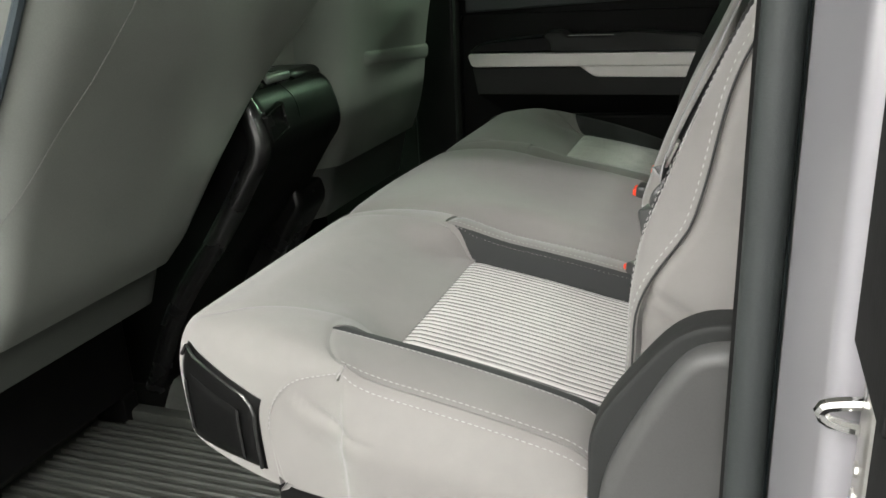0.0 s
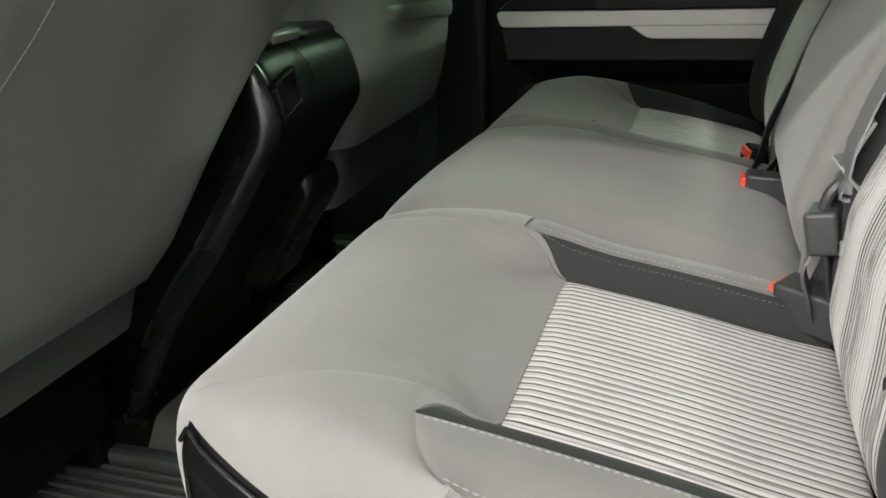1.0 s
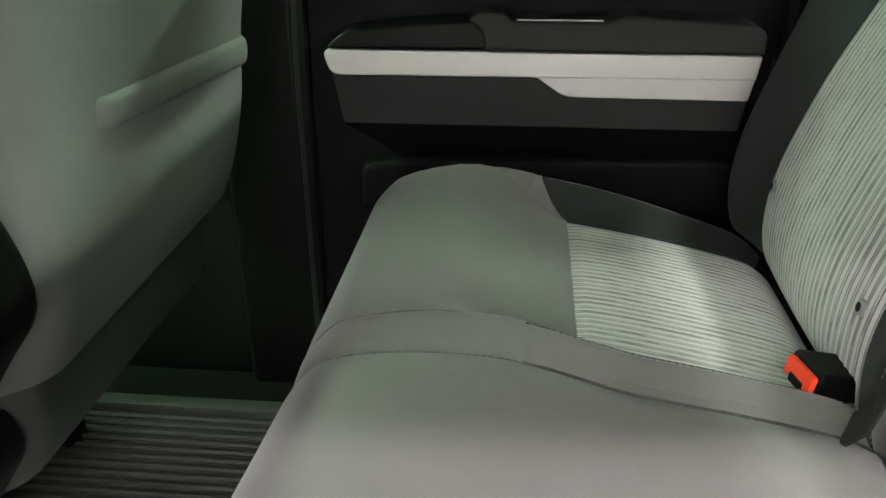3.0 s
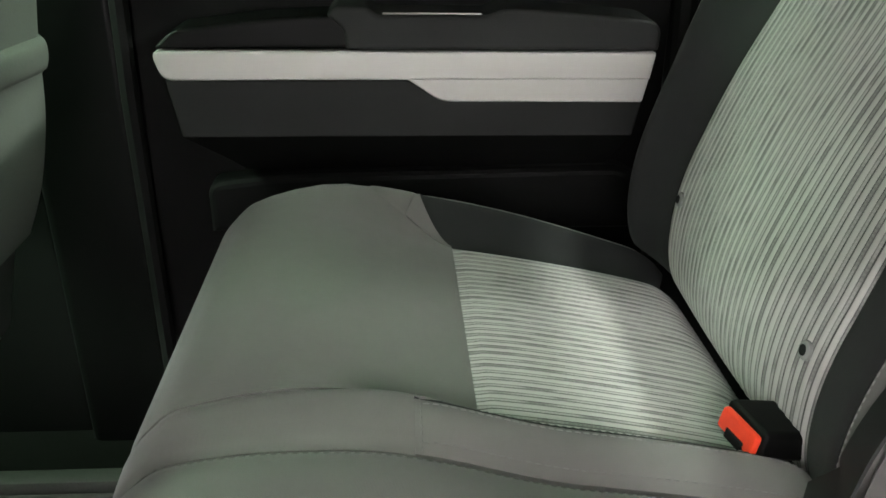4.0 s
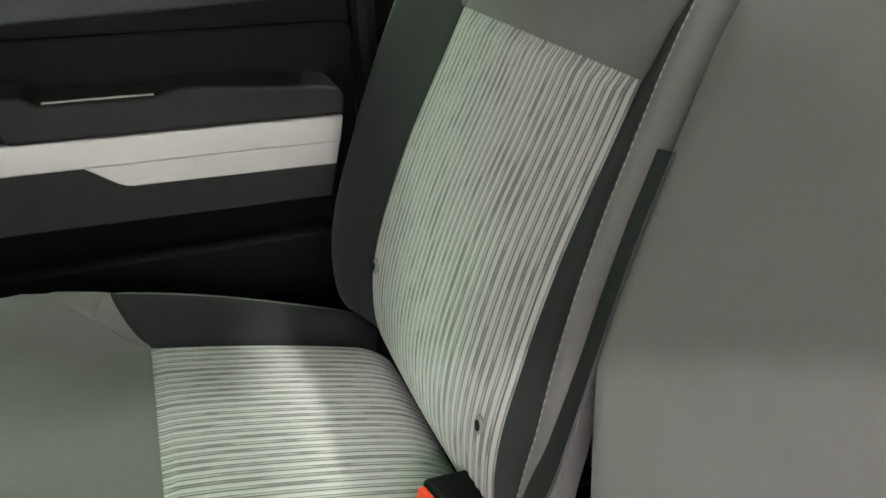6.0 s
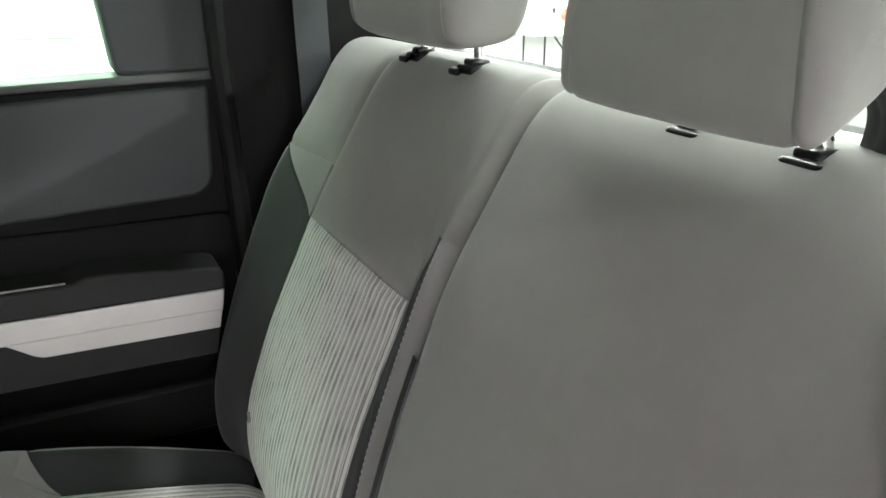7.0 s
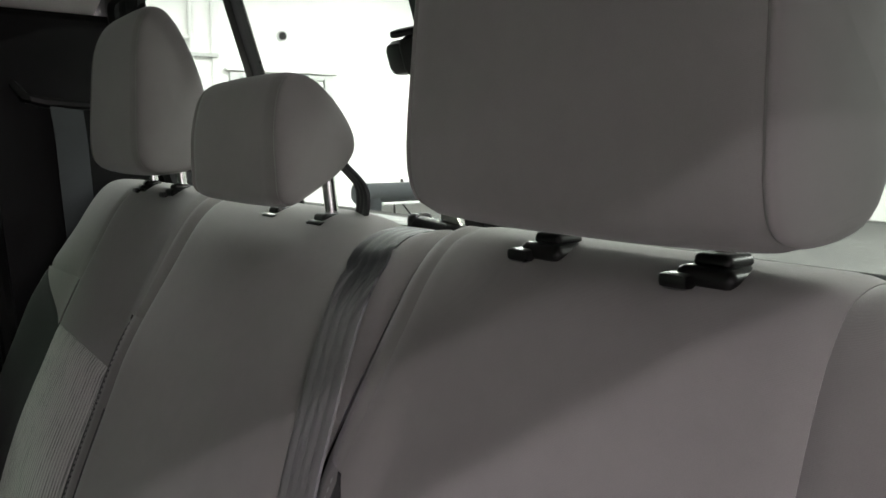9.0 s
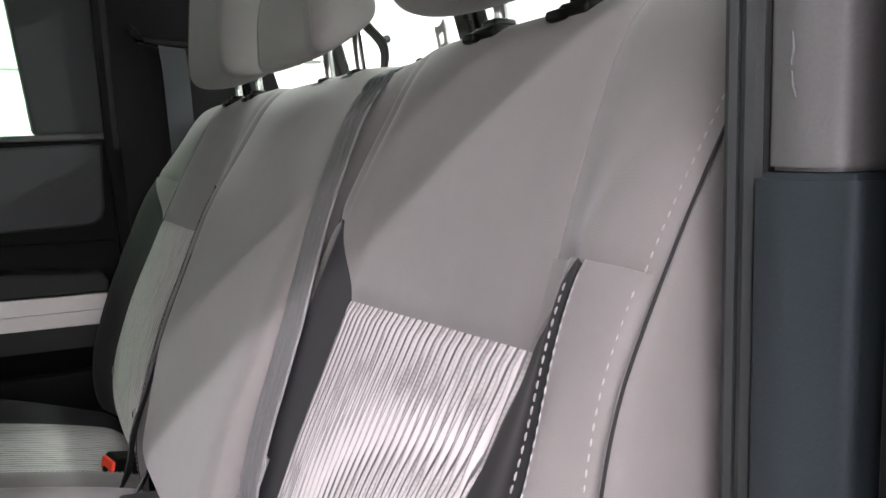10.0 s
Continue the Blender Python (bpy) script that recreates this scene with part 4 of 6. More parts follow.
def cushion(s, y):
    x = float(np.interp(s, CS, CX))
    z = float(np.interp(s, CS, CZ))
    top = smooth01(0.30, 0.44, z)
    z -= recess(x, y)
    x += 0.011 * smooth01(-0.10, 0.22, y) * (1 - smooth01(-0.235, -0.19, x))
    # each seat and the middle swell a little, with dips at the seams between them
    for yc, w in ((-0.205, 0.055), (0.235, 0.055)):
        z -= 0.016 * smooth01(-0.08, 0.06, x) * top * math.exp(-(((y - yc) / w) ** 4))
    for yc, w in ((NEAR["yi"], 0.022), (FAR["yi"], 0.022)):
        z -= 0.006 * top * math.exp(-(((y - yc) / w) ** 2)) * (1 - 0.3 * smooth01(0, 0.2, x))
    z += 0.004 * top * math.cos((y - 0.02) * math.pi / 0.40) if -0.188 < y < 0.218 else 0.0
    # the strips beside the inserts are padded up, from their tips back
    for S in (NEAR, FAR):
        for a, b in ((S["ysi"], S["yi"]), (S["yso"], S["yoo"])):
            w = (y - a) / (b - a)
            if 0 < w < 1:
                z += (0.001 if abs(b) > 0.66 else 0.0035) * math.sin(math.pi * w) ** 0.6 * smooth01(-0.047, -0.028, x)
    # the near insert runs on level under the backrest
    if x > 0.17:
        level = 0.4085 - 0.21 * (x - 0.17)
        z += max(0.0, level - float(np.interp(s, CS, CZ))) * (1 - smooth01(-0.252, -0.228, y)) * smooth01(-0.60, -0.56, y) * (1 - smooth01(0.258, 0.272, x))
    # outer ends: rounded down, and rounded back at the front corner
    for S, sg in ((NEAR, -1), (FAR, 1)):
        e = (y - S["yoo"]) * sg
        q = max(0.0, (e + 0.095) / 0.082)
        z -= top * 0.012 * smooth01(-0.05, 0.025, e)
        x += 0.13 * q**1.8 * (1 - smooth01(-0.22, 0.06, x))
    z -= (0.012 * smooth01(-0.15, -0.01, x) + 0.018 * smooth01(0.0, 0.24, x)) * smooth01(0.57, 0.645, y)
    z -= 0.034 * smooth01(0.640, 0.700, y) * smooth01(-0.18, -0.06, x)
    return Vector((x, y, z))


def cushion_normal(s, y):
    a = cushion(s + 0.003, y) - cushion(s - 0.003, y)
    b = cushion(s, y + 0.003) - cushion(s, y - 0.003)
    return a.cross(b).normalized()


S_INS, S_TIP = s_at(0.0), s_at(-0.048)
S_LOW = float(np.interp(0.296, CZ[:90], CS[:90]))


def cpatch(name, ya, yb, s0, s1, nu, nv, material, parent, label="", ribs=False, **kw):
    """A cushion panel between two lines ya(s) and yb(s)."""
    if callable(ya) is False:
        va = ya
        ya = lambda s: va
    if callable(yb) is False:
        vb = yb
        yb = lambda s: vb

    def fn(u, v):
        s = lerp(s0(v) if callable(s0) else s0, s1(v) if callable(s1) else s1, u)
        y = lerp(ya(s), yb(s), v)
        p = cushion(s, y)
        if ribs:
            p = p + cushion_normal(s, y) * (0.0011 * abs(math.sin(math.pi * abs(y - ya(s)) / RIB)) + 0.0015 * math.sin(math.pi * v) * smooth01(0, 0.15, u))
        return p

    sm = ((s0(0.5) if callable(s0) else s0) + (s1(0.5) if callable(s1) else s1)) / 2
    mid = cushion_normal(sm, (ya(sm) + yb(sm)) / 2)
    pu = fn(0.55, 0.5) - fn(0.45, 0.5)
    pv = fn(0.5, 0.55) - fn(0.5, 0.45)
    return sheet(name, fn, nu, nv, material, parent, label, flip=pu.cross(pv).dot(mid) < 0, **kw)


def outer_cushion(S, name, label):
    sg = 1 if S["yno"] > S["yni"] else -1
    t = thing(name, label, "car seat", (0.0, (S["yi"] + S["side"]) / 2, 0.15), "rear bench seats")
    yi, ysi, yni, yno, yso, yoo, side = (S[k] for k in ("yi", "ysi", "yni", "yno", "yso", "yoo", "side"))

    def crease_i(s):
        q = min(1.0, max(0.0, (S_INS - s) / (S_INS - s_at(-0.19))))
        return yni - sg * 0.022 * q

    def crease_o(s):
        q = min(1.0, max(0.0, (S_INS - s) / (S_INS - s_at(-0.19))))
        return yno + sg * ((0.092 if sg > 0 else 0.055) * q)

    def dark_i(s):
        return lerp(ysi, yni, min(1.0, max(0.0, (s - S_TIP) / (S_INS - S_TIP))))

    def dark_o(s):
        return lerp(yso, yno, min(1.0, max(0.0, (s - S_TIP) / (S_INS - S_TIP))))

    # the outer strip's tip is rounded forwards to the side seam
    def tip_strip(v):
        return S_TIP - (0.034 * v**1.7 if sg < 0 else 0.0)

    def tip_ext(v):
        y = lerp(crease_o(S_TIP), yoo, v)
        return tip_strip(min(1.0, max(0.0, (y - yso) / (yoo - yso))))

    cpatch("cushion_front_panel", crease_i, crease_o, S_LOW, S_INS, 60, 30, GREY, t, sides="UvV", sink=0.0014, wide=0.005)
    cpatch("cushion_insert", yni, yno, S_INS, SEND, 60, 6 * round(abs(yno - yni) / RIB), STRIPE, t, "pale ribbed fabric insert with dark broken lines", ribs=True, sides="uvV", sink=0.003, span=abs(yno - yni))
    cpatch("cushion_inner_extension", yi, crease_i, S_LOW, S_TIP, 50, 14, GREY, t, sides="vV", sink=0.003 if sg > 0 else 0.0014, wide=0.006)
    cpatch("cushion_inner_extension_gusset", dark_i, crease_i, S_TIP, S_INS, 8, 6, GREY, t, sides="", sink=0.0)
    cpatch("cushion_inner_strip", yi, ysi, S_TIP, SEND, 50, 12, GREYMID if sg < 0 else GREY, t, sides="uvV", sink=0.0035 if sg < 0 else 0.0016)
    cpatch("cushion_inner_side_facing", ysi, dark_i, S_TIP, SEND, 60, 8, DARK, t, "charcoal facing beside the insert", sides="uvV", sink=0.002, wide=0.004)
    cpatch("cushion_outer_extension", crease_o, yoo, S_LOW, tip_ext, 60, 24, GREY, t, sides="UvV", sink=0.0026 if sg > 0 else 0.0015, wide=0.004)
    cpatch("cushion_outer_extension_gusset", crease_o, dark_o, S_TIP, S_INS, 8, 6, GREY, t, sides="", sink=0.0)
    cpatch("cushion_outer_strip", yso, yoo - sg * 0.002, tip_strip, SEND, 60, 16, GREYMID, t, sides="uv", sink=0.0018, wide=0.004)
    cpatch("cushion_outer_side_facing", dark_o, yso, S_TIP, SEND, 60, 8, DARK, t, "charcoal facing beside the insert", sides="uvV", sink=0.002, wide=0.004)

    s_low = float(np.interp(0.306, CZ[:90], CS[:90]))

    def side_fn(u, v):
        p = cushion(lerp(s_low, SEND, u**0.8), yoo)
        low = 0.302 - 0.04 * u
        x = p.x + 0.012 * v * (1 - smooth01(0, 0.3, u))
        z = lerp(p.z, min(p.z, low), v)
        y = lerp(yoo, side, math.sin(min(1, (p.z - z) / 0.06) * math.pi / 2) * smooth01(0.0, 0.5, u)) + sg * 0.010 * math.sin(math.pi * v) * smooth01(0.1, 0.6, u)
        # a crease pulled in the cloth
        zc = float(np.interp(x, (-0.062, -0.04, -0.007, 0.02, 0.05), (0.413, 0.398, 0.387, 0.380, 0.376)))
        g = smooth01(-0.068, -0.05, x) * (1 - smooth01(0.0, 0.055, x))
        y -= sg * g * (0.0035 * math.exp(-(((z - zc) / 0.0035) ** 2)) - 0.003 * math.exp(-(((z - zc + 0.016) / 0.012) ** 2)))
        return Vector((x, y, z))

    sheet("cushion_side_panel", side_fn, 110, 48, GREY, t, flip=(sg < 0), sides="Uv", sink=0.0015, wide=0.004)
    wpart("foam_base", rbox((-0.10, min(yi, side) + 0.03, 0.20), (0.30, max(yi, side) - 0.03, 0.335), 0.02), DARKTRIM, t)
    # stitching
    row = lambda yf, a, b, n=60, deep=0.0003: [(cushion(lerp(a, b, k / n), yf) - cushion_normal(lerp(a, b, k / n), yf) * deep, cushion_normal(lerp(a, b, k / n), yf)) for k in range(n + 1)]
    stitches("stitching", row(ysi - sg * 0.006, S_TIP + 0.006, SEND - 0.06), THREAD, t)
    stitches("stitching", row(ysi + sg * 0.0045, S_TIP + 0.012, SEND - 0.06, 60, 0.0008), THREADGREY, t)
    stitches("stitching", row(yi + sg * 0.009, S_TIP + 0.004, SEND - 0.06), THREAD if sg < 0 else THREADGREY, t, r=0.0006)
    if sg < 0:
        stitches("stitching", row(yso + sg * 0.006, S_TIP + 0.006, SEND - 0.03, 60, -0.0002), THREAD, t)
        stitches("stitching", row(yoo - sg * 0.007, S_TIP - 0.02, SEND - 0.03, 60, -0.0002), THREAD, t)
    tipline = [(cushion(S_TIP + 0.004, lerp(ysi, yi, k / 8)), cushion_normal(S_TIP, lerp(ysi, yi, k / 8))) for k in range(9)]
    stitches("stitching", tipline, THREADGREY, t)
    low = [(side_fn(u, 0.05) + Vector((0, sg * 0.001, 0)), Vector((0, sg, 0.4)).normalized()) for u in np.linspace(0.05, 0.97, 50)]
    stitches("stitching", low, THREAD, t)
    return t


near_cushion = outer_cushion(NEAR, "rear_seat", "grey cloth rear seat with pale striped inserts beside the open doorway")
far_cushion = outer_cushion(FAR, "rear_seat", "grey cloth rear seat with pale striped inserts beside the closed door")

mid = thing("rear_seat", "plain grey cloth middle seat of the rear bench", "car seat", (0.0, 0.02, 0.15), "rear bench seats")
cpatch("cushion_cover", NEAR["yi"], FAR["yi"], S_LOW, SEND, 110, 60, GREY, mid, sides="vV", sink=0.004)
wpart("foam_base", rbox((-0.17, -0.16, 0.20), (0.30, 0.205, 0.335), 0.02), DARKTRIM, mid)
for yy, sg in ((NEAR["yi"], 1), (FAR["yi"], -1)):
    pts = [(cushion(lerp(s_at(-0.215), SEND - 0.06, k / 70), yy + sg * 0.006) - cushion_normal(lerp(s_at(-0.2), SEND - 0.06, k / 70), yy) * 0.001, cushion_normal(lerp(s_at(-0.2), SEND - 0.06, k / 70), yy)) for k in range(71)]
    stitches("stitching", pts, THREADGREY, mid)

# dark plastic panel let into the front corner of the near cushion
trim = thing("corner_cover", "black plastic cover panel with raised border on the cushion corner", "cover", (-0.16, -0.64, 0.3))


def corner_point(a, z, out=0.0):
    """Round the front corner of the near cushion: a from 0 (front) to 1 (side)."""
    sc = float(np.interp(z, CZ[:90], CS[:90]))
    y = lerp(-0.607, -0.664, a**0.85 if a > 0 else a)
    n = cushion_normal(sc, y)
    if n.x > 0:
        n = -n
    return cushion(sc, y) + n * out


def cover_fn(lo, hi, z0, z1, out):
    return lambda u, v: corner_point(lerp(lo, hi, u), lerp(z0 + 0.012 * lerp(lo, hi, u), z1 - 0.017 * lerp(lo, hi, u), v), out)


sheet("panel", cover_fn(0.0, 1.0, 0.299, 0.414, 0.004), 16, 16, BLACKPL, trim, thick=0.010, sink=0.003, wide=0.005, flip=False)
sheet("inset", cover_fn(0.17, 0.83, 0.308, 0.388, 0.0065), 12, 12, BLACKPL, trim, thick=0.006, sink=0.002, wide=0.003, flip=False)
for a in (0.84, 0.16):
    wpart("raised_edge", tube([corner_point(a, z, 0.0075) for z in np.linspace(0.318, 0.378, 8)], 0.0016, 6), EDGEGLOSS, trim)
border = [corner_point(0.02, 0.40, 0.005), corner_point(0.04, 0.411, 0.005), corner_point(0.10, 0.411, 0.005)] + [corner_point(a, 0.414 - 0.017 * a - 0.004, 0.005) for a in np.linspace(0.2, 0.86, 8)]
border += [corner_point(0.95, 0.388, 0.005)] + [corner_point(0.99, z, 0.005) for z in np.linspace(0.378, 0.314, 6)]
wpart("border", tube(border, 0.0022, 8), EDGEGLOSS, trim, "glossy rounded border")

base = thing("bench_base", "dark steel and plastic frame under the rear bench", "seat frame", (0.05, 0.0, 0.0))
wpart("front_skirt", rbox((-0.10, -0.64, 0.0), (-0.06, 0.68, 0.27), 0.008), CARPET, base)
wpart("side_skirt", rbox((-0.03, -0.668, 0.0), (0.3, -0.640, 0.250), 0.01), PILLARTRIM, base)
wpart("side_skirt", rbox((-0.14, 0.67, 0.0), (0.3, 0.70, 0.27), 0.01), PILLARTRIM, base)

shield = thing("hinge_shield", "grey plastic shield over the bench hinge at the doorway", "shield", (0.30, -0.69, 0.2))
wpart("shield_face", poly_prism(rounded([(0.240, 0.10), (0.243, 0.385), (0.262, 0.436), (0.300, 0.506), (0.322, 0.521), (0.37, 0.523), (0.38, 0.10)], [0, 0.03, 0.03, 0.03, 0.02, 0, 0]), -0.718, -0.66, 0.014, 4), SHIELD, shield)
wpart("shield_rim", poly_prism(rounded([(0.232, 0.10), (0.233, 0.425), (0.246, 0.454), (0.290, 0.516), (0.318, 0.533), (0.38, 0.535), (0.38, 0.10)], [0, 0.02, 0.02, 0.03, 0.02, 0, 0]), -0.702, -0.672, 0.006, 2), DOORVINYL, shield, "dark rim behind the shield")

# ---- rear bench: backrests ----
BPROF = spline([(0.240, 0.345), (0.223, 0.375), (0.219, 0.415), (0.229, 0.470), (0.262, 0.570), (0.305, 0.665), (0.352, 0.765), (0.392, 0.838), (0.420, 0.880), (0.447, 0.901), (0.478, 0.902), (0.507, 0.880), (0.515, 0.83), (0.515, 0.70)], 260)
BS = np.concatenate([[0], np.cumsum([(b - a).length for a, b in zip(BPROF, BPROF[1:])])])
BX = np.array([p[0] for p in BPROF])
BZ = np.array([p[1] for p in BPROF])
BTOP = int(np.argmax(BZ))


def b_at(z):
    return float(np.interp(z, BZ[: BTOP + 1], BS[: BTOP + 1]))


BEND = float(BS[-1])
NB = dict(yi=-0.205, ysi=-0.240, yni=-0.279, yno=-0.538, yso=-0.592, yoo=-0.624, side=-0.634, tip=0.757, ins=0.700)
FB = dict(yi=0.248, ysi=0.276, yni=0.292, yno=0.588, yso=0.688, yoo=0.722, side=0.738, tip=0.772, ins=0.708)


def back(s, y):
    x = float(np.interp(s, BS, BX))
    z = float(np.interp(s, BS, BZ))
    top = smooth01(0.70, 0.90, z) if s < BS[BTOP] else 1.0
    if s < BS[BTOP]:
        x += (0.032 * (1 - smooth01(0.42, 0.58, z)) if y < NB["yi"] else 0.008 * (1 - smooth01(0.38, 0.50, z)) if y > FB["yi"] else 0.0)
    f = 0.0
    for S in (NB, FB):
        a, b = sorted((S["yni"], S["yno"]))
        lo, hi = sorted((S["ysi"], S["yso"]))
        # bolsters stand forward of the insert
        out = max(smooth01(a, lo, y) if y < a else 0.0, smooth01(b, hi, y) if y > b else 0.0)
        inside = min(S["yi"], S["side"]) <= y <= max(S["yi"], S["side"])
        outer = (y - S["yno"]) * (1 if S["yno"] > S["yni"] else -1) > 0
        if inside:
            far_side = S["yi"] > 0
            swell = 0.030 if far_side else 0.006 * smooth01(0.55, 0.68, z)
            g = out * (swell * (1 - smooth01(abs(S["yso"]), abs(S["yoo"]) + 0.006, abs(y))) if outer else 0.012 if far_side else 0.002) * (1 - smooth01(0.70, 0.89, z))
            f = g if abs(g) > abs(f) else f
            if not far_side:
                # the near insert lies sunk between its bolsters, and the outer seam swings back above the hinge
                f -= 0.015 * (1 - out) * smooth01(0.48, 0.58, z) * (1 - smooth01(0.70, 0.88, z))
                f -= 0.027 * smooth01(0.49, 0.60, z) * (1 - smooth01(0.58, 0.72, z)) * smooth01(0.590, 0.622, -y)
    if NB["yi"] < y < FB["yi"]:
        f = 0.012 * (1 - smooth01(0.72, 0.86, z)) + 0.003 - 0.045 * (1 - smooth01(0.37, 0.47, z))
    for yc in (NB["yi"], FB["yi"]):
        f -= 0.010 * math.exp(-(((y - yc) / 0.018) ** 2))
    for S, sg in ((NB, -1), (FB, 1)):
        e = (y - S["yoo"]) * sg
        f -= 0.014 * smooth01(-0.03, 0.02, e) ** 2
        z -= top * 0.005 * smooth01(-0.10, 0.03, e) ** 2
    n = Vector((-0.92, 0, 0.38)) if s < BS[BTOP] else Vector((0.2, 0, 0.9))
    # the far seat leans outwards at its shoulder, and its inner seam slants
    dy = float(np.interp(z, (0.45, 0.56, 0.65, 0.75, 0.83, 0.90), (-0.04, -0.03, -0.004, 0.012, 0.028, 0.040))) * smooth01(0.60, 0.722, y)
    dy += float(np.interp(z, (0.50, 0.573, 0.642, 0.737, 0.843), (-0.060, -0.045, -0.030, -0.016, -0.004))) * (smooth01(0.06, 0.248, y) if y < 0.248 else 1.0 if y < 0.277 else 1 - 0.6 * smooth01(0.277, 0.293, y) - 0.4 * smooth01(0.293, 0.40, y))
    dy += 0.028 * (1 - smooth01(0.42, 0.57, z)) * smooth01(-0.42, -0.30, y) * (1 - smooth01(-0.30, -0.252, y))
    if s < BS[BTOP]:
        dy += 0.017 * smooth01(0.65, 0.75, z) * (1 - smooth01(0.76, 0.84, z)) * max(0.0, 1 - abs(y + 0.592) / (0.030 if y < -0.592 else 0.045))
    if y < 0.2479:
        dy += float(np.interp(z, (0.38, 0.47, 0.57), (-0.065, -0.045, 0.0))) * smooth01(0.08, 0.247, y)
    z += 0.007 * smooth01(0.78, 0.90, z) * smooth01(0.20, 0.30, y)
    z += smooth01(0.84, 0.90, z) * (0.005 * (1 - smooth01(-0.22, -0.17, y)) - 0.012 * math.exp(-(((y + 0.140) / 0.045) ** 2)))
    return Vector((x, y + dy, z)) + n * f


def back_normal(s, y):
    a = back(s + 0.004, y) - back(s - 0.004, y)
    b = back(s, y + 0.003) - back(s, y - 0.003)
    return a.cross(b).normalized()


def bpatch(name, ya, yb, s0, s1, nu, nv, material, parent, label="", ribs=False, deep=0.0011, puff=0.0, **kw):
    if callable(ya) is False:
        va = ya
        ya = lambda s: va
    if callable(yb) is False:
        vb = yb
        yb = lambda s: vb

    def fn(u, v):
        s = lerp(s0(v) if callable(s0) else s0, s1(v) if callable(s1) else s1, u)
        y = lerp(ya(s), yb(s), v)
        p = back(s, y)
        if puff:
            p = p + back_normal(s, y) * puff * min(1.0, 8 * min(v, 1 - v)) ** 0.5
        if ribs:
            p = p + back_normal(s, y) * (deep * abs(math.sin(math.pi * abs(y - ya(s)) / RIB)) + 0.003 * math.sin(math.pi * v))
        return p

    sm = ((s0(0.5) if callable(s0) else s0) + (s1(0.5) if callable(s1) else s1)) / 2
    mid_n = back_normal(sm, (ya(sm) + yb(sm)) / 2)
    pu = fn(0.55, 0.5) - fn(0.45, 0.5)
    pv = fn(0.5, 0.55) - fn(0.5, 0.45)
    return sheet(name, fn, nu, nv, material, parent, label, flip=pu.cross(pv).dot(mid_n) < 0, **kw)


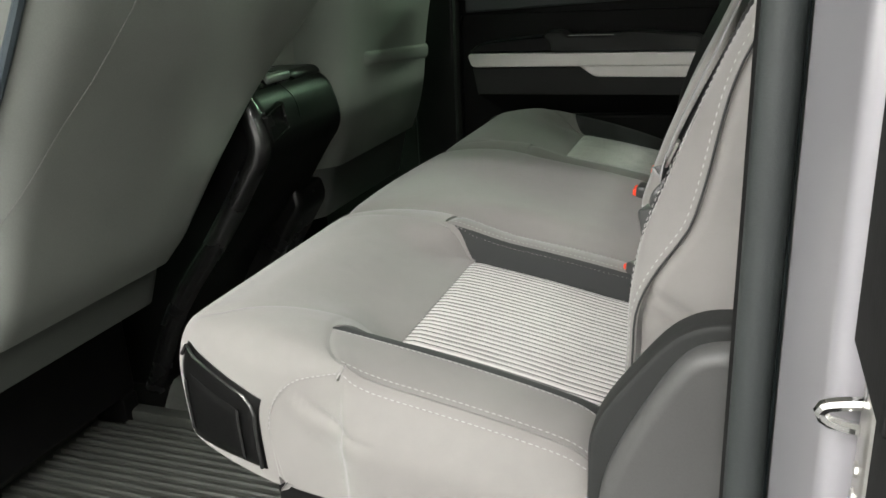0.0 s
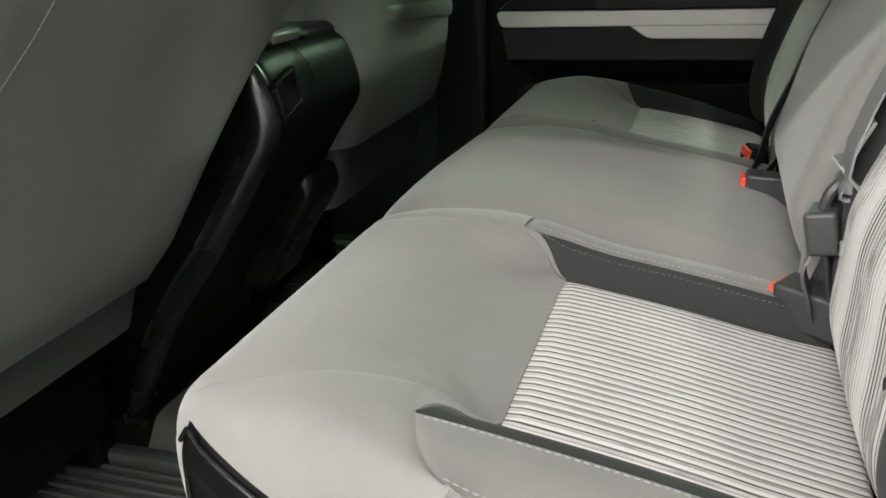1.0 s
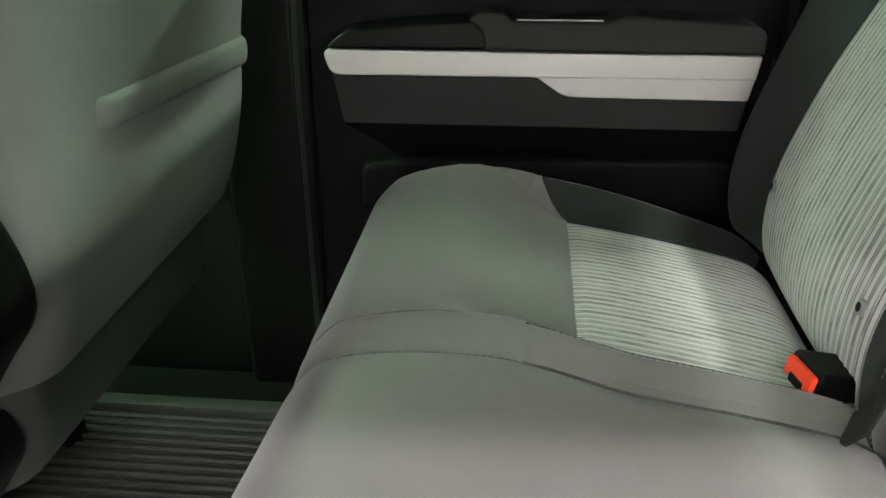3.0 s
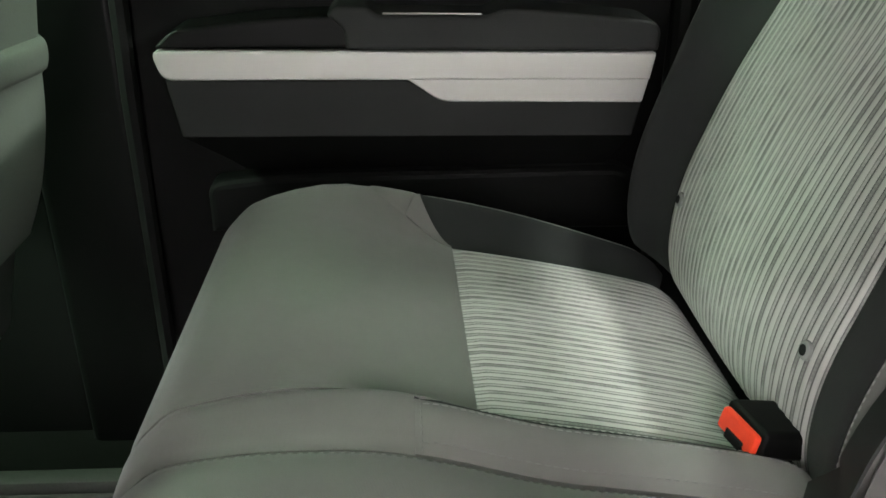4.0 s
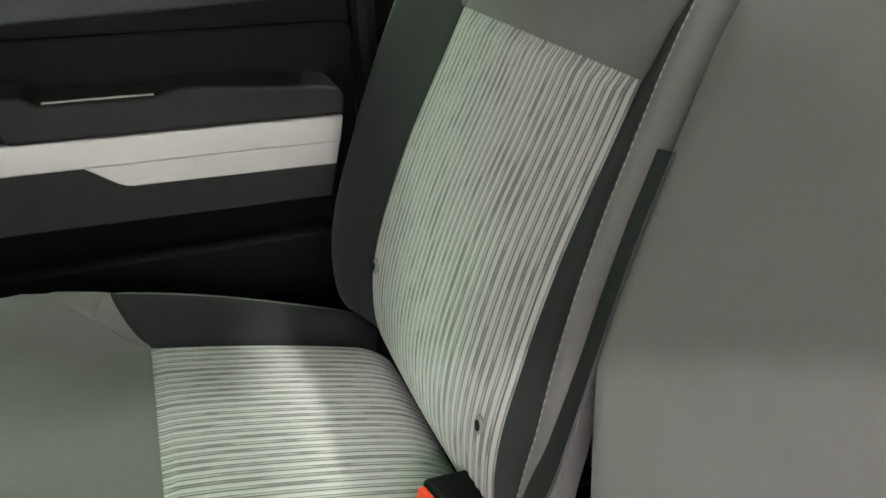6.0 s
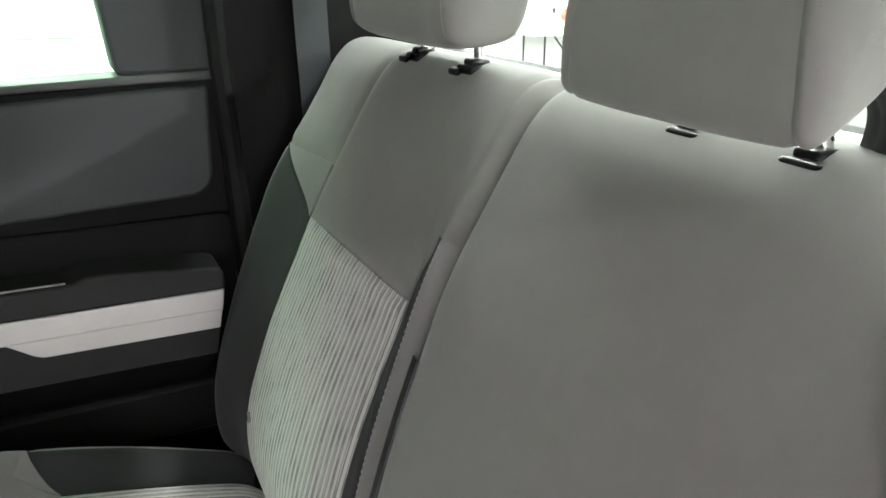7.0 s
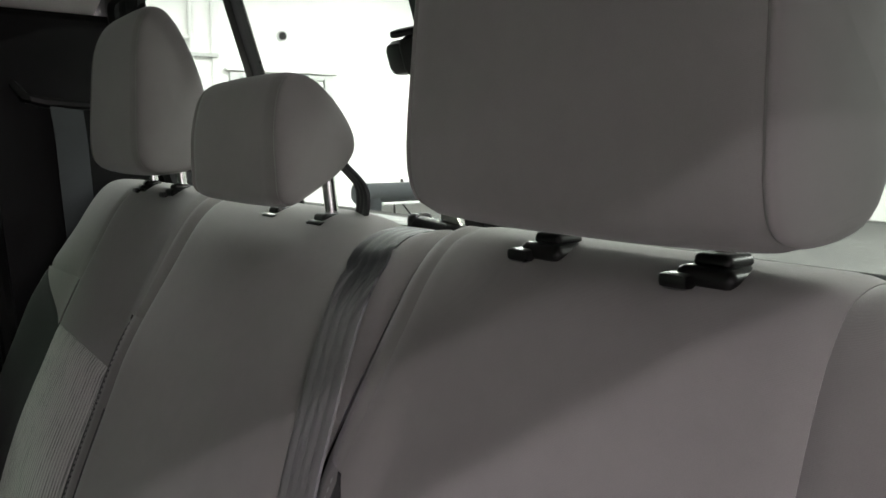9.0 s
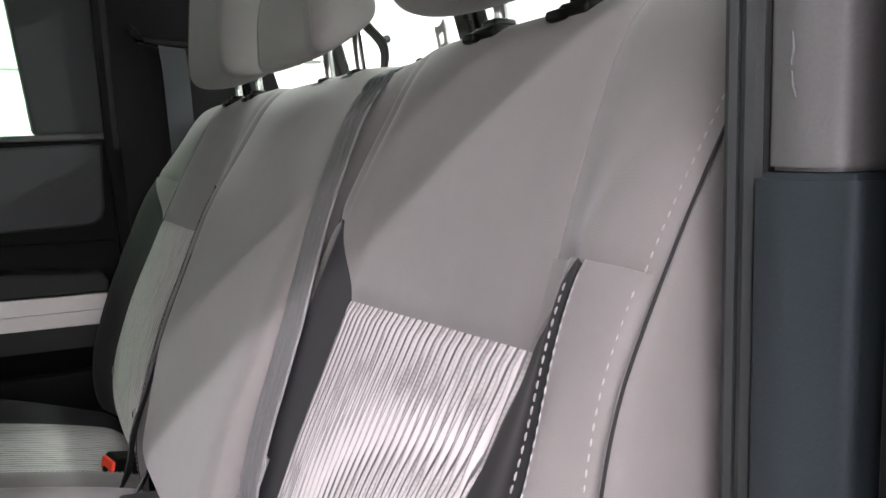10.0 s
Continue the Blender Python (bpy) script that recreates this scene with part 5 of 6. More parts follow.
def outer_back(S, t):
    sg = 1 if S["yno"] > S["yni"] else -1
    yi, ysi, yni, yno, yso, yoo, side = (S[k] for k in ("yi", "ysi", "yni", "yno", "yso", "yoo", "side"))
    sI, sT = b_at(S["ins"]), b_at(S["tip"])
    k01 = lambda s: min(1.0, max(0.0, (s - sI) / (sT - sI)))
    # the near insert's top edge rises outwards, and its outer edge draws in towards the foot
    rise = 0.011 if sg < 0 else 0.0
    sO = sI + rise

    def edge_o(s):
        return yno - sg * (0.022 * (1 - smooth01(b_at(0.56), sO, s)) if sg < 0 else 0.0)

    def top_of(v):
        return sI + rise * v

    def up_o(s):
        return lerp(edge_o(s), yso, min(1.0, max(0.0, (s - sO) / (sT - sO))) ** (2.2 if sg < 0 else 1.0))

    def up_i(s):
        return lerp(yni, ysi, k01(s))

    ins = bpatch("back_insert", yni, edge_o, b_at(0.36), top_of, 70, 6 * round(abs(yno - yni) / RIB), STRIPE, t, "pale ribbed fabric insert with dark broken lines", ribs=True, deep=0.0017 if sg < 0 else 0.0011, sides="UvV", sink=0.003, span=abs(yno - yni))
    # the outer seam climbs straight from the insert's corner, the inner one by way of the strip's tip
    def seam_o(s):
        return yno - sg * 0.020 * min(1.0, max(0.0, (s - sO) / 0.22))

    bpatch("back_upper_panel", up_i, seam_o, top_of, BEND, 90, 34, GREY, t, sides="uvV", sink=0.003)
    bpatch("back_gusset", seam_o, up_o, sO, sT, 12, 10, GREY, t, sides="", sink=0.0)
    bpatch("back_outer_facing", up_o, yso, b_at(0.36), sT, 60, 10, DARK, t, "charcoal facing beside the insert", sides="UvV", sink=0.002, wide=0.004)
    bpatch("back_inner_facing", up_i, ysi, b_at(0.36), sT, 60, 6, DARK, t, "charcoal facing beside the insert", sides="UvV", sink=0.002, wide=0.004)
    bpatch("back_outer_strip", yso, yoo, b_at(0.36), sT, 50, 16, GREYMID, t, puff=0.003 if sg < 0 else 0.0, sides="UvV", sink=0.0035)
    bpatch("back_inner_strip", ysi, yi, b_at(0.36), sT, 50, 8, GREYMID, t, sides="UvV", sink=0.003)
    bpatch("back_outer_shoulder", seam_o, yoo, sT, BEND, 60, 16, GREY, t, sides="uvV", sink=0.0035)
    bpatch("back_inner_shoulder", ysi, yi, sT, BEND, 60, 10, GREY, t, sides="uvV", sink=0.003)

    def side_fn(u, v):
        s = lerp(b_at(0.36), BS[BTOP] + 0.02, u)
        p = back(s, yoo)
        x, z = lerp(p.x, 0.50, v), lerp(p.z, min(p.z, 0.88), v)
        y = lerp(yoo, side, smooth01(0, 0.5, v))
        # a fold where the bolster ends above the hinge
        zc = 0.532 - 0.62 * (x - 0.25)
        y -= sg * (0.007 * math.exp(-(((z - zc) / 0.006) ** 2)) + 0.010 * (1 - smooth01(zc - 0.02, zc, z)))
        return Vector((x, y, z))

    sheet("back_side_panel", side_fn, 120, 30, GREY, t, flip=(sg < 0), sides="uv", sink=0.006, wide=0.004)
    # Charcoal tube laid along the seam to draw its shadow line.
    wpart("seam_shadow", tube([back(lerp(b_at(0.40), b_at(0.885), k / 40), yoo) + Vector((-0.0008, sg * 0.0012, 0)) for k in range(41)], 0.0010, 6), DARK, t, "dark tube along the side seam, standing for its shadow")
    wpart("back_foam_core", rbox((0.40, min(yi, side) + 0.02, 0.36), (0.50, max(yi, side) - 0.02, 0.78), 0.03), DARKTRIM, t)
    line = lambda yf, a, b, n=70, up=-0.001: [(back(lerp(a, b, k / n), yf(lerp(a, b, k / n))) + back_normal(lerp(a, b, k / n), yf(lerp(a, b, k / n))) * up, back_normal(lerp(a, b, k / n), yf(lerp(a, b, k / n)))) for k in range(n + 1)]
    if sg < 0:
        stitches("stitching", line(lambda s: yso + sg * 0.005, b_at(0.37), sT - 0.004, up=0.002), THREAD, t)
        stitches("stitching", line(lambda s: yso - sg * 0.0028, b_at(0.37), sT - 0.010, up=0.0), THREAD, t, r=0.0006)
        stitches("stitching", line(lambda s: yoo - sg * 0.006, b_at(0.37), sT - 0.004, up=0.002), THREAD, t, length=0.0036, gap=0.0068, r=0.0006)
    stitches("stitching", line(lambda s: yoo - sg * 0.006, sT if sg < 0 else b_at(0.37), b_at(0.89)), THREAD, t, length=0.0036, gap=0.0068, r=0.0006)
    stitches("stitching", line(lambda s: ysi + (S["yi"] - ysi) * 0.12, b_at(0.37), sT - 0.004), THREAD, t)
    # two small holes for anchors near the foot of the insert
    for yy in (yni + sg * 0.022, yno - sg * 0.020):
        p, n = back(b_at(0.458), yy), back_normal(b_at(0.458), yy)
        bm = tube([p + n * 0.0005, p + n * 0.0034, p + n * 0.0046], [0.0078, 0.0072, 0.0052], 14)
        wpart("anchor_eyelet", bm, THREAD, ins)
        wpart("anchor_hole", tube([p + n * 0.004, p + n * 0.0050], 0.0043, 12), RUBBER, ins, "dark anchor hole")
    return t


outer_back(NB, near_cushion)
outer_back(FB, far_cushion)
bpatch("backrest_cover", NB["yi"], FB["yi"] - 0.0004, b_at(0.36), BEND, 110, 46, GREY, mid, sides="vV", sink=0.004)
wpart("foam_core", rbox((0.40, NB["yi"] + 0.02, 0.36), (0.50, FB["yi"] - 0.03, 0.78), 0.03), DARKTRIM, mid)


# ---- headrests ----
TALL = [(0.0, 0.03), (-0.002, 0.10), (0.0, 0.168), (0.012, 0.204), (0.030, 0.211), (0.052, 0.188), (0.076, 0.138), (0.092, 0.082), (0.095, 0.043), (0.082, 0.012), (0.050, 0.002), (0.015, 0.005)]
LOW = [(0.0, 0.026), (-0.002, 0.064), (0.003, 0.099), (0.015, 0.114), (0.036, 0.111), (0.058, 0.091), (0.074, 0.065), (0.075, 0.046), (0.060, 0.028), (0.036, 0.012), (0.015, 0.001), (0.003, 0.008)]


def closed_line(pts, n):
    """n places round a closed outline, from its rear."""
    k = max(range(len(pts)), key=lambda i: pts[i][0])
    pts = pts[k:] + pts[:k]
    out = []
    m = len(pts)
    for i in range(m):
        a, b, c, d = (Vector(pts[(i + j) % m]) for j in (-1, 0, 1, 2))
        for q in range(16):
            t = q / 16
            out.append(0.5 * (2 * b + (c - a) * t + (2 * a - 5 * b + 4 * c - d) * t * t + (3 * b - 3 * c + d - a) * t**3))
    out.append(out[0])
    lens = np.concatenate([[0], np.cumsum([(q - p).length for p, q in zip(out, out[1:])])])
    arr = np.array([tuple(p) for p in out])
    return [(float(np.interp(v, lens, arr[:, 0])), float(np.interp(v, lens, arr[:, 1]))) for v in np.linspace(0, lens[-1], n + 1)]


def headrest(label, yc, half, x0, z0, outline, pc, ph, gz=0.0, lug=True, edge=0.86, group="rear headrests"):
    t = thing("headrest", label, "headrest", (x0 + 0.05, yc, z0), group)
    n = 72
    sec = closed_line(outline, n)
    cx, cz = sum(p[0] for p in sec) / len(sec), sum(p[1] for p in sec) / len(sec)
    tall = max(p[1] for p in sec)
    seam = half * edge

    def at(k, y, sc):
        x, z = sec[k]
        x, z = cx + (x - cx) * sc, cz + (z - cz) * sc
        pinch = 1 - 0.10 * (z / tall) ** 2
        return Vector((x0 + x + 0.06 * (z - 0.05), yc + y * pinch, z0 + z))

    def cover(u, v):
        y = lerp(-seam, seam, v)
        return at(round(u * n) % n if u < 1 else 0, y, 1 - 0.035 * abs(y / seam) ** 3)

    sheet("front_cover", cover, n, 24, GREY, t, sides="vV", sink=0.0028, wide=0.004, thick=0.004)
    for sg in (1, -1):
        def cap(u, v, sg=sg):
            k = round(u * n) % n if u < 1 else 0
            sc = 0.965 * max(0.0, 1 - v**2.4) ** 0.5
            return at(k, sg * lerp(seam, half, v**0.8 if v < 0.5 else lerp(0.5**0.8, 1, (v - 0.5) * 2)), max(sc, 0.002))
        sheet("side_cover", cap, n, 20, GREY, t, sides="v", sink=0.0028, wide=0.004, thick=0.001, flip=(sg < 0))
    for k in (-1, 1):
        py = pc + k * ph
        wpart("post", tube([(0.456, py, 0.87), (0.446, py, z0 + 0.05)], 0.0060, 10), CHROME, t, "chromed post")
        bm = rbox((0.432, py - 0.017, 0.894 + gz), (0.464, py + 0.017, 0.905 + gz), 0.005, 3)
        rbox((0.438, py - 0.011, 0.902 + gz), (0.460, py + 0.011, 0.911 + gz), 0.004, 3, bm=bm)
        if lug:
            rbox((0.426, py + 0.004, 0.893 + gz), (0.440, py + 0.022, 0.901 + gz), 0.003, 2, bm=bm)
        wpart("post_guide", bm, SHINYBLACK, t, "black post guide")
    return t


headrest("tall grey cloth headrest over the far rear seat", 0.449, 0.135, 0.380, 0.925, TALL, 0.450, 0.065, 0.004)
headrest("low grey cloth headrest over the middle rear seat", 0.030, 0.116, 0.382, 0.912, LOW, 0.014, 0.050, -0.006, False)
headrest("tall grey cloth headrest over the near rear seat", -0.3935, 0.1285, 0.380, 0.918, TALL, -0.392, 0.058, 0.003, True, 0.93)
# dark carrying loop behind the middle headrest
loop = thing("headrest_strap", "black webbing loop behind the middle headrest", "strap", (0.5, -0.04, 0.9))
wpart("webbing", strap(spline([(0.456, -0.054, 0.888), (0.468, -0.060, 0.902), (0.468, -0.062, 0.928), (0.450, -0.058, 0.950)], 12), 0.030, (0.2, 1, 0), 0.003, 3), WEBBING, loop)

# ---- belts and buckles of the bench ----
mbelt = thing("middle_seat_belt", "dark ribbed middle shoulder belt lying down the backrest", "seat belt", (0.3, -0.17, 0.4))
path = []
for k in range(60):
    s = lerp(b_at(0.525), BS[BTOP] + 0.028, k / 59)
    z = back(s, -0.1).z
    y = float(np.interp(z, (0.525, 0.55, 0.65, 0.70, 0.78, 0.86, 0.90), (-0.270, -0.268, -0.248, -0.230, -0.209, -0.172, -0.148)))
    y = y if s < BS[BTOP] else -0.147
    p = back(s, y)
    q = min(back(s, y - 0.022).x, back(s, y + 0.022).x, p.x)
    q = q if s < BS[BTOP] else p.x
    path.append(Vector((q, y, p.z)) + back_normal(s, -0.05) * lerp(0.007, 0.003, smooth01(0.86, 0.90, p.z)))
path = [sum((path[min(59, max(0, k + j))] for j in range(-5, 6)), Vector()) / 11 if 5 <= k < 50 else path[k] for k in range(60)]
wpart("webbing", strap(path, 0.046, (0, 1, 0), 0.002, 4), WEBSHADED, mbelt, "grey ribbed webbing, with shade painted in at the top")
wpart("lower_loop", strap(spline([path[0], (0.252, -0.252, 0.520), (0.246, -0.246, 0.506), (0.254, -0.244, 0.500), (0.262, -0.246, 0.512), (0.262, -0.252, 0.53)], 18), 0.040, (0, 1, 0.1), 0.002, 4), WEBGREY, mbelt)
wpart("stop_tag", rbox((-0.002, -0.013, -0.017), (0.002, 0.013, 0.017), 0.001, m=pose(0.258, -0.258, 0.556, 0, 24, 0)), STEEL, mbelt, "steel belt stop")


def buckle(label, tip, direction, red=True, width=0.036, thick=0.024, length=0.085, face=BLACKPL):
    t = thing("belt_buckle", label, "belt buckle", tip, "belt buckles")
    d = Vector(direction).normalized()
    m = Matrix.Translation(tip) @ d.to_track_quat("X", "Z").to_matrix().to_4x4()
    own = rbox((-length, -width / 2, -thick / 2), (-0.003, width / 2, thick / 2), 0.005, 3, m=m)
    housing = wpart("housing", own, face, t)
    if red:
        bm = rbox((-0.006, -width / 2 + 0.003, -thick / 2 + 0.002), (0.002, width / 2 - 0.003, thick / 2 - 0.005), 0.003, 2, m=m)
        wpart("release_button", bm, RED, housing, "red release button")
        wpart("slot", rbox((-0.005, -width * 0.20, -thick / 2), (0.0030, width * 0.26, -thick / 2 + 0.009), 0.0015, 1, m=m), RUBBER, housing)
    wpart("stalk", rbox((-length - 0.07, -width / 2 + 0.006, -0.003), (-length + 0.01, width / 2 - 0.006, 0.003), 0.002, 1, m=m), WEBBING, t)
    return t


buckle("black belt buckle with a red button on the far cushion", (0.186, 0.286, 0.396), (-0.86, -0.20, 0.20), True, 0.046, 0.025)
buckle("grey-sided belt buckle with a red button on the middle cushion", (0.176, 0.072, 0.406), (-0.95, 0.02, 0.06), True, 0.034, 0.042, 0.085, BUCKLEGREY)
buckle("grey-sided belt buckle with a red button beside the striped cushion", (0.208, -0.212, 0.380), (-0.80, 0.50, 0.06), True, 0.042, 0.044, 0.08, BUCKLEGREY)
buckle("upright black belt latch fed by the middle belt", (0.236, -0.241, 0.488), (-0.18, 0.05, 0.95), False, 0.044, 0.030, 0.046, BUCKLEGREY)
tongue = thing("belt_latch_plate", "steel latch plate threaded on the middle belt", "latch plate", (0.23, -0.25, 0.48))
wpart("latch_loop", tube(spline([(0.236, -0.248, 0.486), (0.240, -0.250, 0.502), (0.250, -0.244, 0.512), (0.250, -0.232, 0.508), (0.242, -0.228, 0.486)], 16), 0.0055, 8), BUCKLEGREY, tongue)
anchor = thing("belt_anchor", "black webbing anchor strap between far and middle backrests", "strap", (0.22, 0.20, 0.36))
wpart("webbing", strap([(0.200, 0.212, 0.392)] + [back(b_at(z), 0.248) + back_normal(b_at(z), 0.20) * lerp(0.014, 0.004, smooth01(0.43, 0.58, z)) for z in np.linspace(0.43, 0.68, 24)], 0.036, (0.25, 0.9, -0.30), 0.002), WEBBING, anchor)
wpart("webbing", strap(spline([(0.196, 0.150, 0.384), (0.212, 0.158, 0.402), (0.232, 0.165, 0.430), (0.258, 0.170, 0.46)], 12), 0.040, (0.25, 0.9, -0.30), 0.002), WEBSLATE, anchor)
nstrap = thing("belt_anchor", "grey webbing anchor strap beside the upright latch", "strap", (0.22, -0.17, 0.38))
wpart("webbing", strap(spline([(0.238, -0.252, 0.375), (0.232, -0.250, 0.40), (0.226, -0.246, 0.42), (0.232, -0.240, 0.438)], 10), 0.022, (0.2, 0.9, 0), 0.003, 1), BUCKLEGREY, nstrap)

# spare belt tongue lying on top of the backrest at the window
plate = thing("belt_tongue", "steel belt tongue standing up in a black holder bar", "belt tongue", (0.52, -0.13, 0.9))
pm = pose(0.492, -0.166, 0.893, 0, 0, -8) @ pose(0, 0, 0, -9, -6, 0)
bm = bmesh.new()
outl = rounded([(-0.022, 0.0), (0.020, 0.0), (0.0125, 0.014), (0.0155, 0.049), (0.008, 0.045), (-0.007, 0.045), (-0.0145, 0.049), (-0.013, 0.016)], [0.002, 0.002, 0.006, 0.006, 0.004, 0.004, 0.006, 0.006], 4)
hole = rounded([(-0.006, 0.026), (0.0065, 0.026), (0.0065, 0.038), (-0.006, 0.038)], 0.0015, 4)
rows = []
for ring, d in ((outl, -0.0012), (outl, 0.0012)):
    rows.append([bm.verts.new(pm @ Vector((d, y, z))) for y, z in ring])
hrows = []
for d in (-0.0012, 0.0012):
    hrows.append([bm.verts.new(pm @ Vector((d, y, z))) for y, z in hole])
for k in range(len(outl)):
    bm.faces.new((rows[0][k], rows[0][(k + 1) % len(outl)], rows[1][(k + 1) % len(outl)], rows[1][k]))
for k in range(len(hole)):
    bm.faces.new((hrows[1][k], hrows[1][(k + 1) % len(hole)], hrows[0][(k + 1) % len(hole)], hrows[0][k]))
for side_i in (0, 1):
    edges = []
    for loop_v in (rows[side_i], hrows[side_i]):
        for k in range(len(loop_v)):
            e = bm.edges.get((loop_v[k], loop_v[(k + 1) % len(loop_v)]))
            edges.append(e)
    bmesh.ops.triangle_fill(bm, use_beauty=True, edges=edges)
wpart("tongue_plate", bm, STEEL, plate, "punched steel plate", smooth=False)
wpart("holder_bar", tube([(0.484, -0.122, 0.898), (0.485, -0.125, 0.898), (0.490, -0.204, 0.892), (0.491, -0.208, 0.892)], [0.006, 0.0095, 0.0095, 0.006], 14), SHINYBLACK, plate)
for yy, zz in ((-0.126, 0.898), (-0.204, 0.892)):
    wpart("bar_end", rbox((0.476, yy - 0.006, zz - 0.010), (0.498, yy + 0.006, zz + 0.011), 0.005, 3), SHINYBLACK, plate)

# ---- front seats and console ----
def front_seat(yc, mirror, label, prof, inner_edge, pocket):
    """Seen from behind. prof: (x, z) up the rear face; inner_edge: half widths towards the console by height."""
    t = thing("front_seat", label, "car seat", (-0.6, yc, 0.12), "front seats")
    P = spline(prof, 120)
    L = np.linspace(0, 1, 121)
    px, pz = np.array([p[0] for p in P]), np.array([p[1] for p in P])
    zs, ws = zip(*inner_edge)

    def fn(u, v):
        x, z = float(np.interp(u, L, px)), float(np.interp(u, L, pz))
        wi = float(np.interp(z, zs, ws))
        wo = 0.27
        y = yc + mirror * lerp(-wo, wi, v)
        e = max(0.0, abs(2 * v - 1) - 0.72) / 0.28
        x -= 0.075 * e**2.2 + 0.0
        return Vector((x, y, z))

    sheet("rear_cover", fn, 70, 40, BACKVINYL, t, thick=0.03, sink=0.0, flip=(mirror > 0))

    def low_fn(u, v):
        z0 = float(pz[0])
        wi = float(np.interp(z0, zs, ws))
        y = yc + mirror * lerp(-0.27, wi, v)
        e = max(0.0, abs(2 * v - 1) - 0.72) / 0.28
        return Vector((float(px[0]) - 0.010 - 0.035 * u - 0.075 * e**2.2, y, z0 + 0.022 - (0.135 if pocket else 0.095) * u))

    sheet("lower_valance", low_fn, 10, 40, VALANCE, t, "dark vinyl skirt below the seat back", thick=0.004, sink=0.0, flip=(mirror < 0))
    if not pocket:
        seam = []
        for k in range(41):
            z = lerp(0.47, 0.86, k / 40)
            y = float(np.interp(z, (0.47, 0.525, 0.618, 0.681, 0.755, 0.86), (-0.655, -0.624, -0.574, -0.538, -0.505, -0.47)))
            wi = float(np.interp(z, zs, ws))
            v = (y - yc + 0.27) / (wi + 0.27)
            seam.append((fn(float(np.interp(z, pz, L)), v), Vector((0.9, 0, -0.3))))
        stitches("seam_stitching", seam, THREADGREY, t, length=0.0065, gap=0.0068, r=0.0008)
        wpart("edge_piping", tube([fn(float(np.interp(z, pz, L)), 0.035) + Vector((0.004, 0, 0)) for z in np.linspace(0.62, 0.88, 20)], 0.006, 8), PILLARTRIM, t, "slate blue piping")
    # padding body in front of the rear cover
    def body_fn(u, v):
        p = fn(u, v)
        e = abs(2 * v - 1)
        return Vector((p.x - 0.13 - 0.02 * (1 - e), p.y, p.z))
    sheet("seat_back_pad", body_fn, 40, 24, GREYMID, t, thick=0.02, sink=0.0, flip=(mirror < 0))
    for v in (0.0, 1.0):
        def flank(u, w, v=v):
            return fn(u, v).lerp(body_fn(u, v), w)
        sheet("flank", flank, 40, 8, GREY, t, thick=0.004, sink=0.0, flip=((v > 0.5) == (mirror > 0)))
    wpart("seat_cushion", rbox((-1.12, yc - 0.24, 0.22), (-0.66, yc + 0.24, 0.36), 0.05, 4), DARK, t)
    wpart("seat_frame", rbox((-1.05, yc - 0.20, 0.06), (-0.70, yc + 0.20, 0.22), 0.01), BLACKPL, t)
    for k in (-1, 1):
        wpart("rail", rbox((-1.15, yc + k * 0.18 - 0.02, 0.0), (-0.70, yc + k * 0.18 + 0.02, 0.06), 0.006), BLACKPL, t)
    wpart("headrest", rbox((float(px[-1]) - 0.09, yc - 0.13, 0.97), (float(px[-1]) + 0.01, yc + 0.13, 1.13), 0.035, 4), GREY, t)
    for k in (-1, 1):
        wpart("headrest_post", tube([(float(px[-1]) - 0.04, yc + k * 0.06, 0.88), (float(px[-1]) - 0.04, yc + k * 0.06, 1.0)], 0.006, 8), CHROME, t)
    if pocket:
        def band_fn(u, v):
            y = lerp(0.268, 0.668, v)
            z = lerp(0.596 - 0.070 * (y - 0.268), 0.627 - 0.054 * (y - 0.268), u)
            p = fn(float(np.interp(z, pz, L)), 0.0)
            vv = (yc + 0.27 - y) / (0.27 + float(np.interp(z, zs, ws)))
            e = max(0.0, abs(2 * vv - 1) - 0.72) / 0.28
            x = float(np.interp(z, pz, px)) - 0.075 * e**2.2
            return Vector((x + 0.002 + 0.006 * math.sin(math.pi * (0.06 + 0.94 * u) / 1.06) ** 0.7 * smooth01(0, 0.05, v), y, z))
        sheet("pocket_rim", band_fn, 14, 40, BACKVINYL, t, "padded rim of the map pocket", thick=0.004, sink=0.003, wide=0.004, flip=True)
    return t


driver = front_seat(-0.385, 1, "reclined front driver seat with a grey vinyl rear face", [(-0.50, 0.365), (-0.465, 0.42), (-0.425, 0.53), (-0.385, 0.62), (-0.33, 0.71), (-0.27, 0.82), (-0.235, 0.92)], [(0.36, 0.150), (0.43, 0.182), (0.48, 0.215), (0.54, 0.258), (0.60, 0.298), (0.664, 0.345), (0.72, 0.395), (0.80, 0.44), (0.95, 0.42)], False)
passenger = front_seat(0.425, -1, "front passenger seat with a grey vinyl rear face and map pocket", [(-0.44, 0.402), (-0.418, 0.455), (-0.40, 0.53), (-0.39, 0.62), (-0.37, 0.72), (-0.345, 0.82), (-0.33, 0.92)], [(0.36, 0.26), (0.5, 0.29), (0.62, 0.305), (0.72, 0.33), (0.85, 0.36), (0.95, 0.36)], True)

console = thing("centre_console", "black plastic centre console with a rear power socket", "console", (-0.7, 0.0, 0.0))
CP = spline([(-0.69, 0.02), (-0.612, 0.20), (-0.498, 0.355), (-0.432, 0.450), (-0.395, 0.505), (-0.400, 0.556), (-0.424, 0.600), (-0.48, 0.612), (-0.75, 0.614), (-1.1, 0.58)], 90)


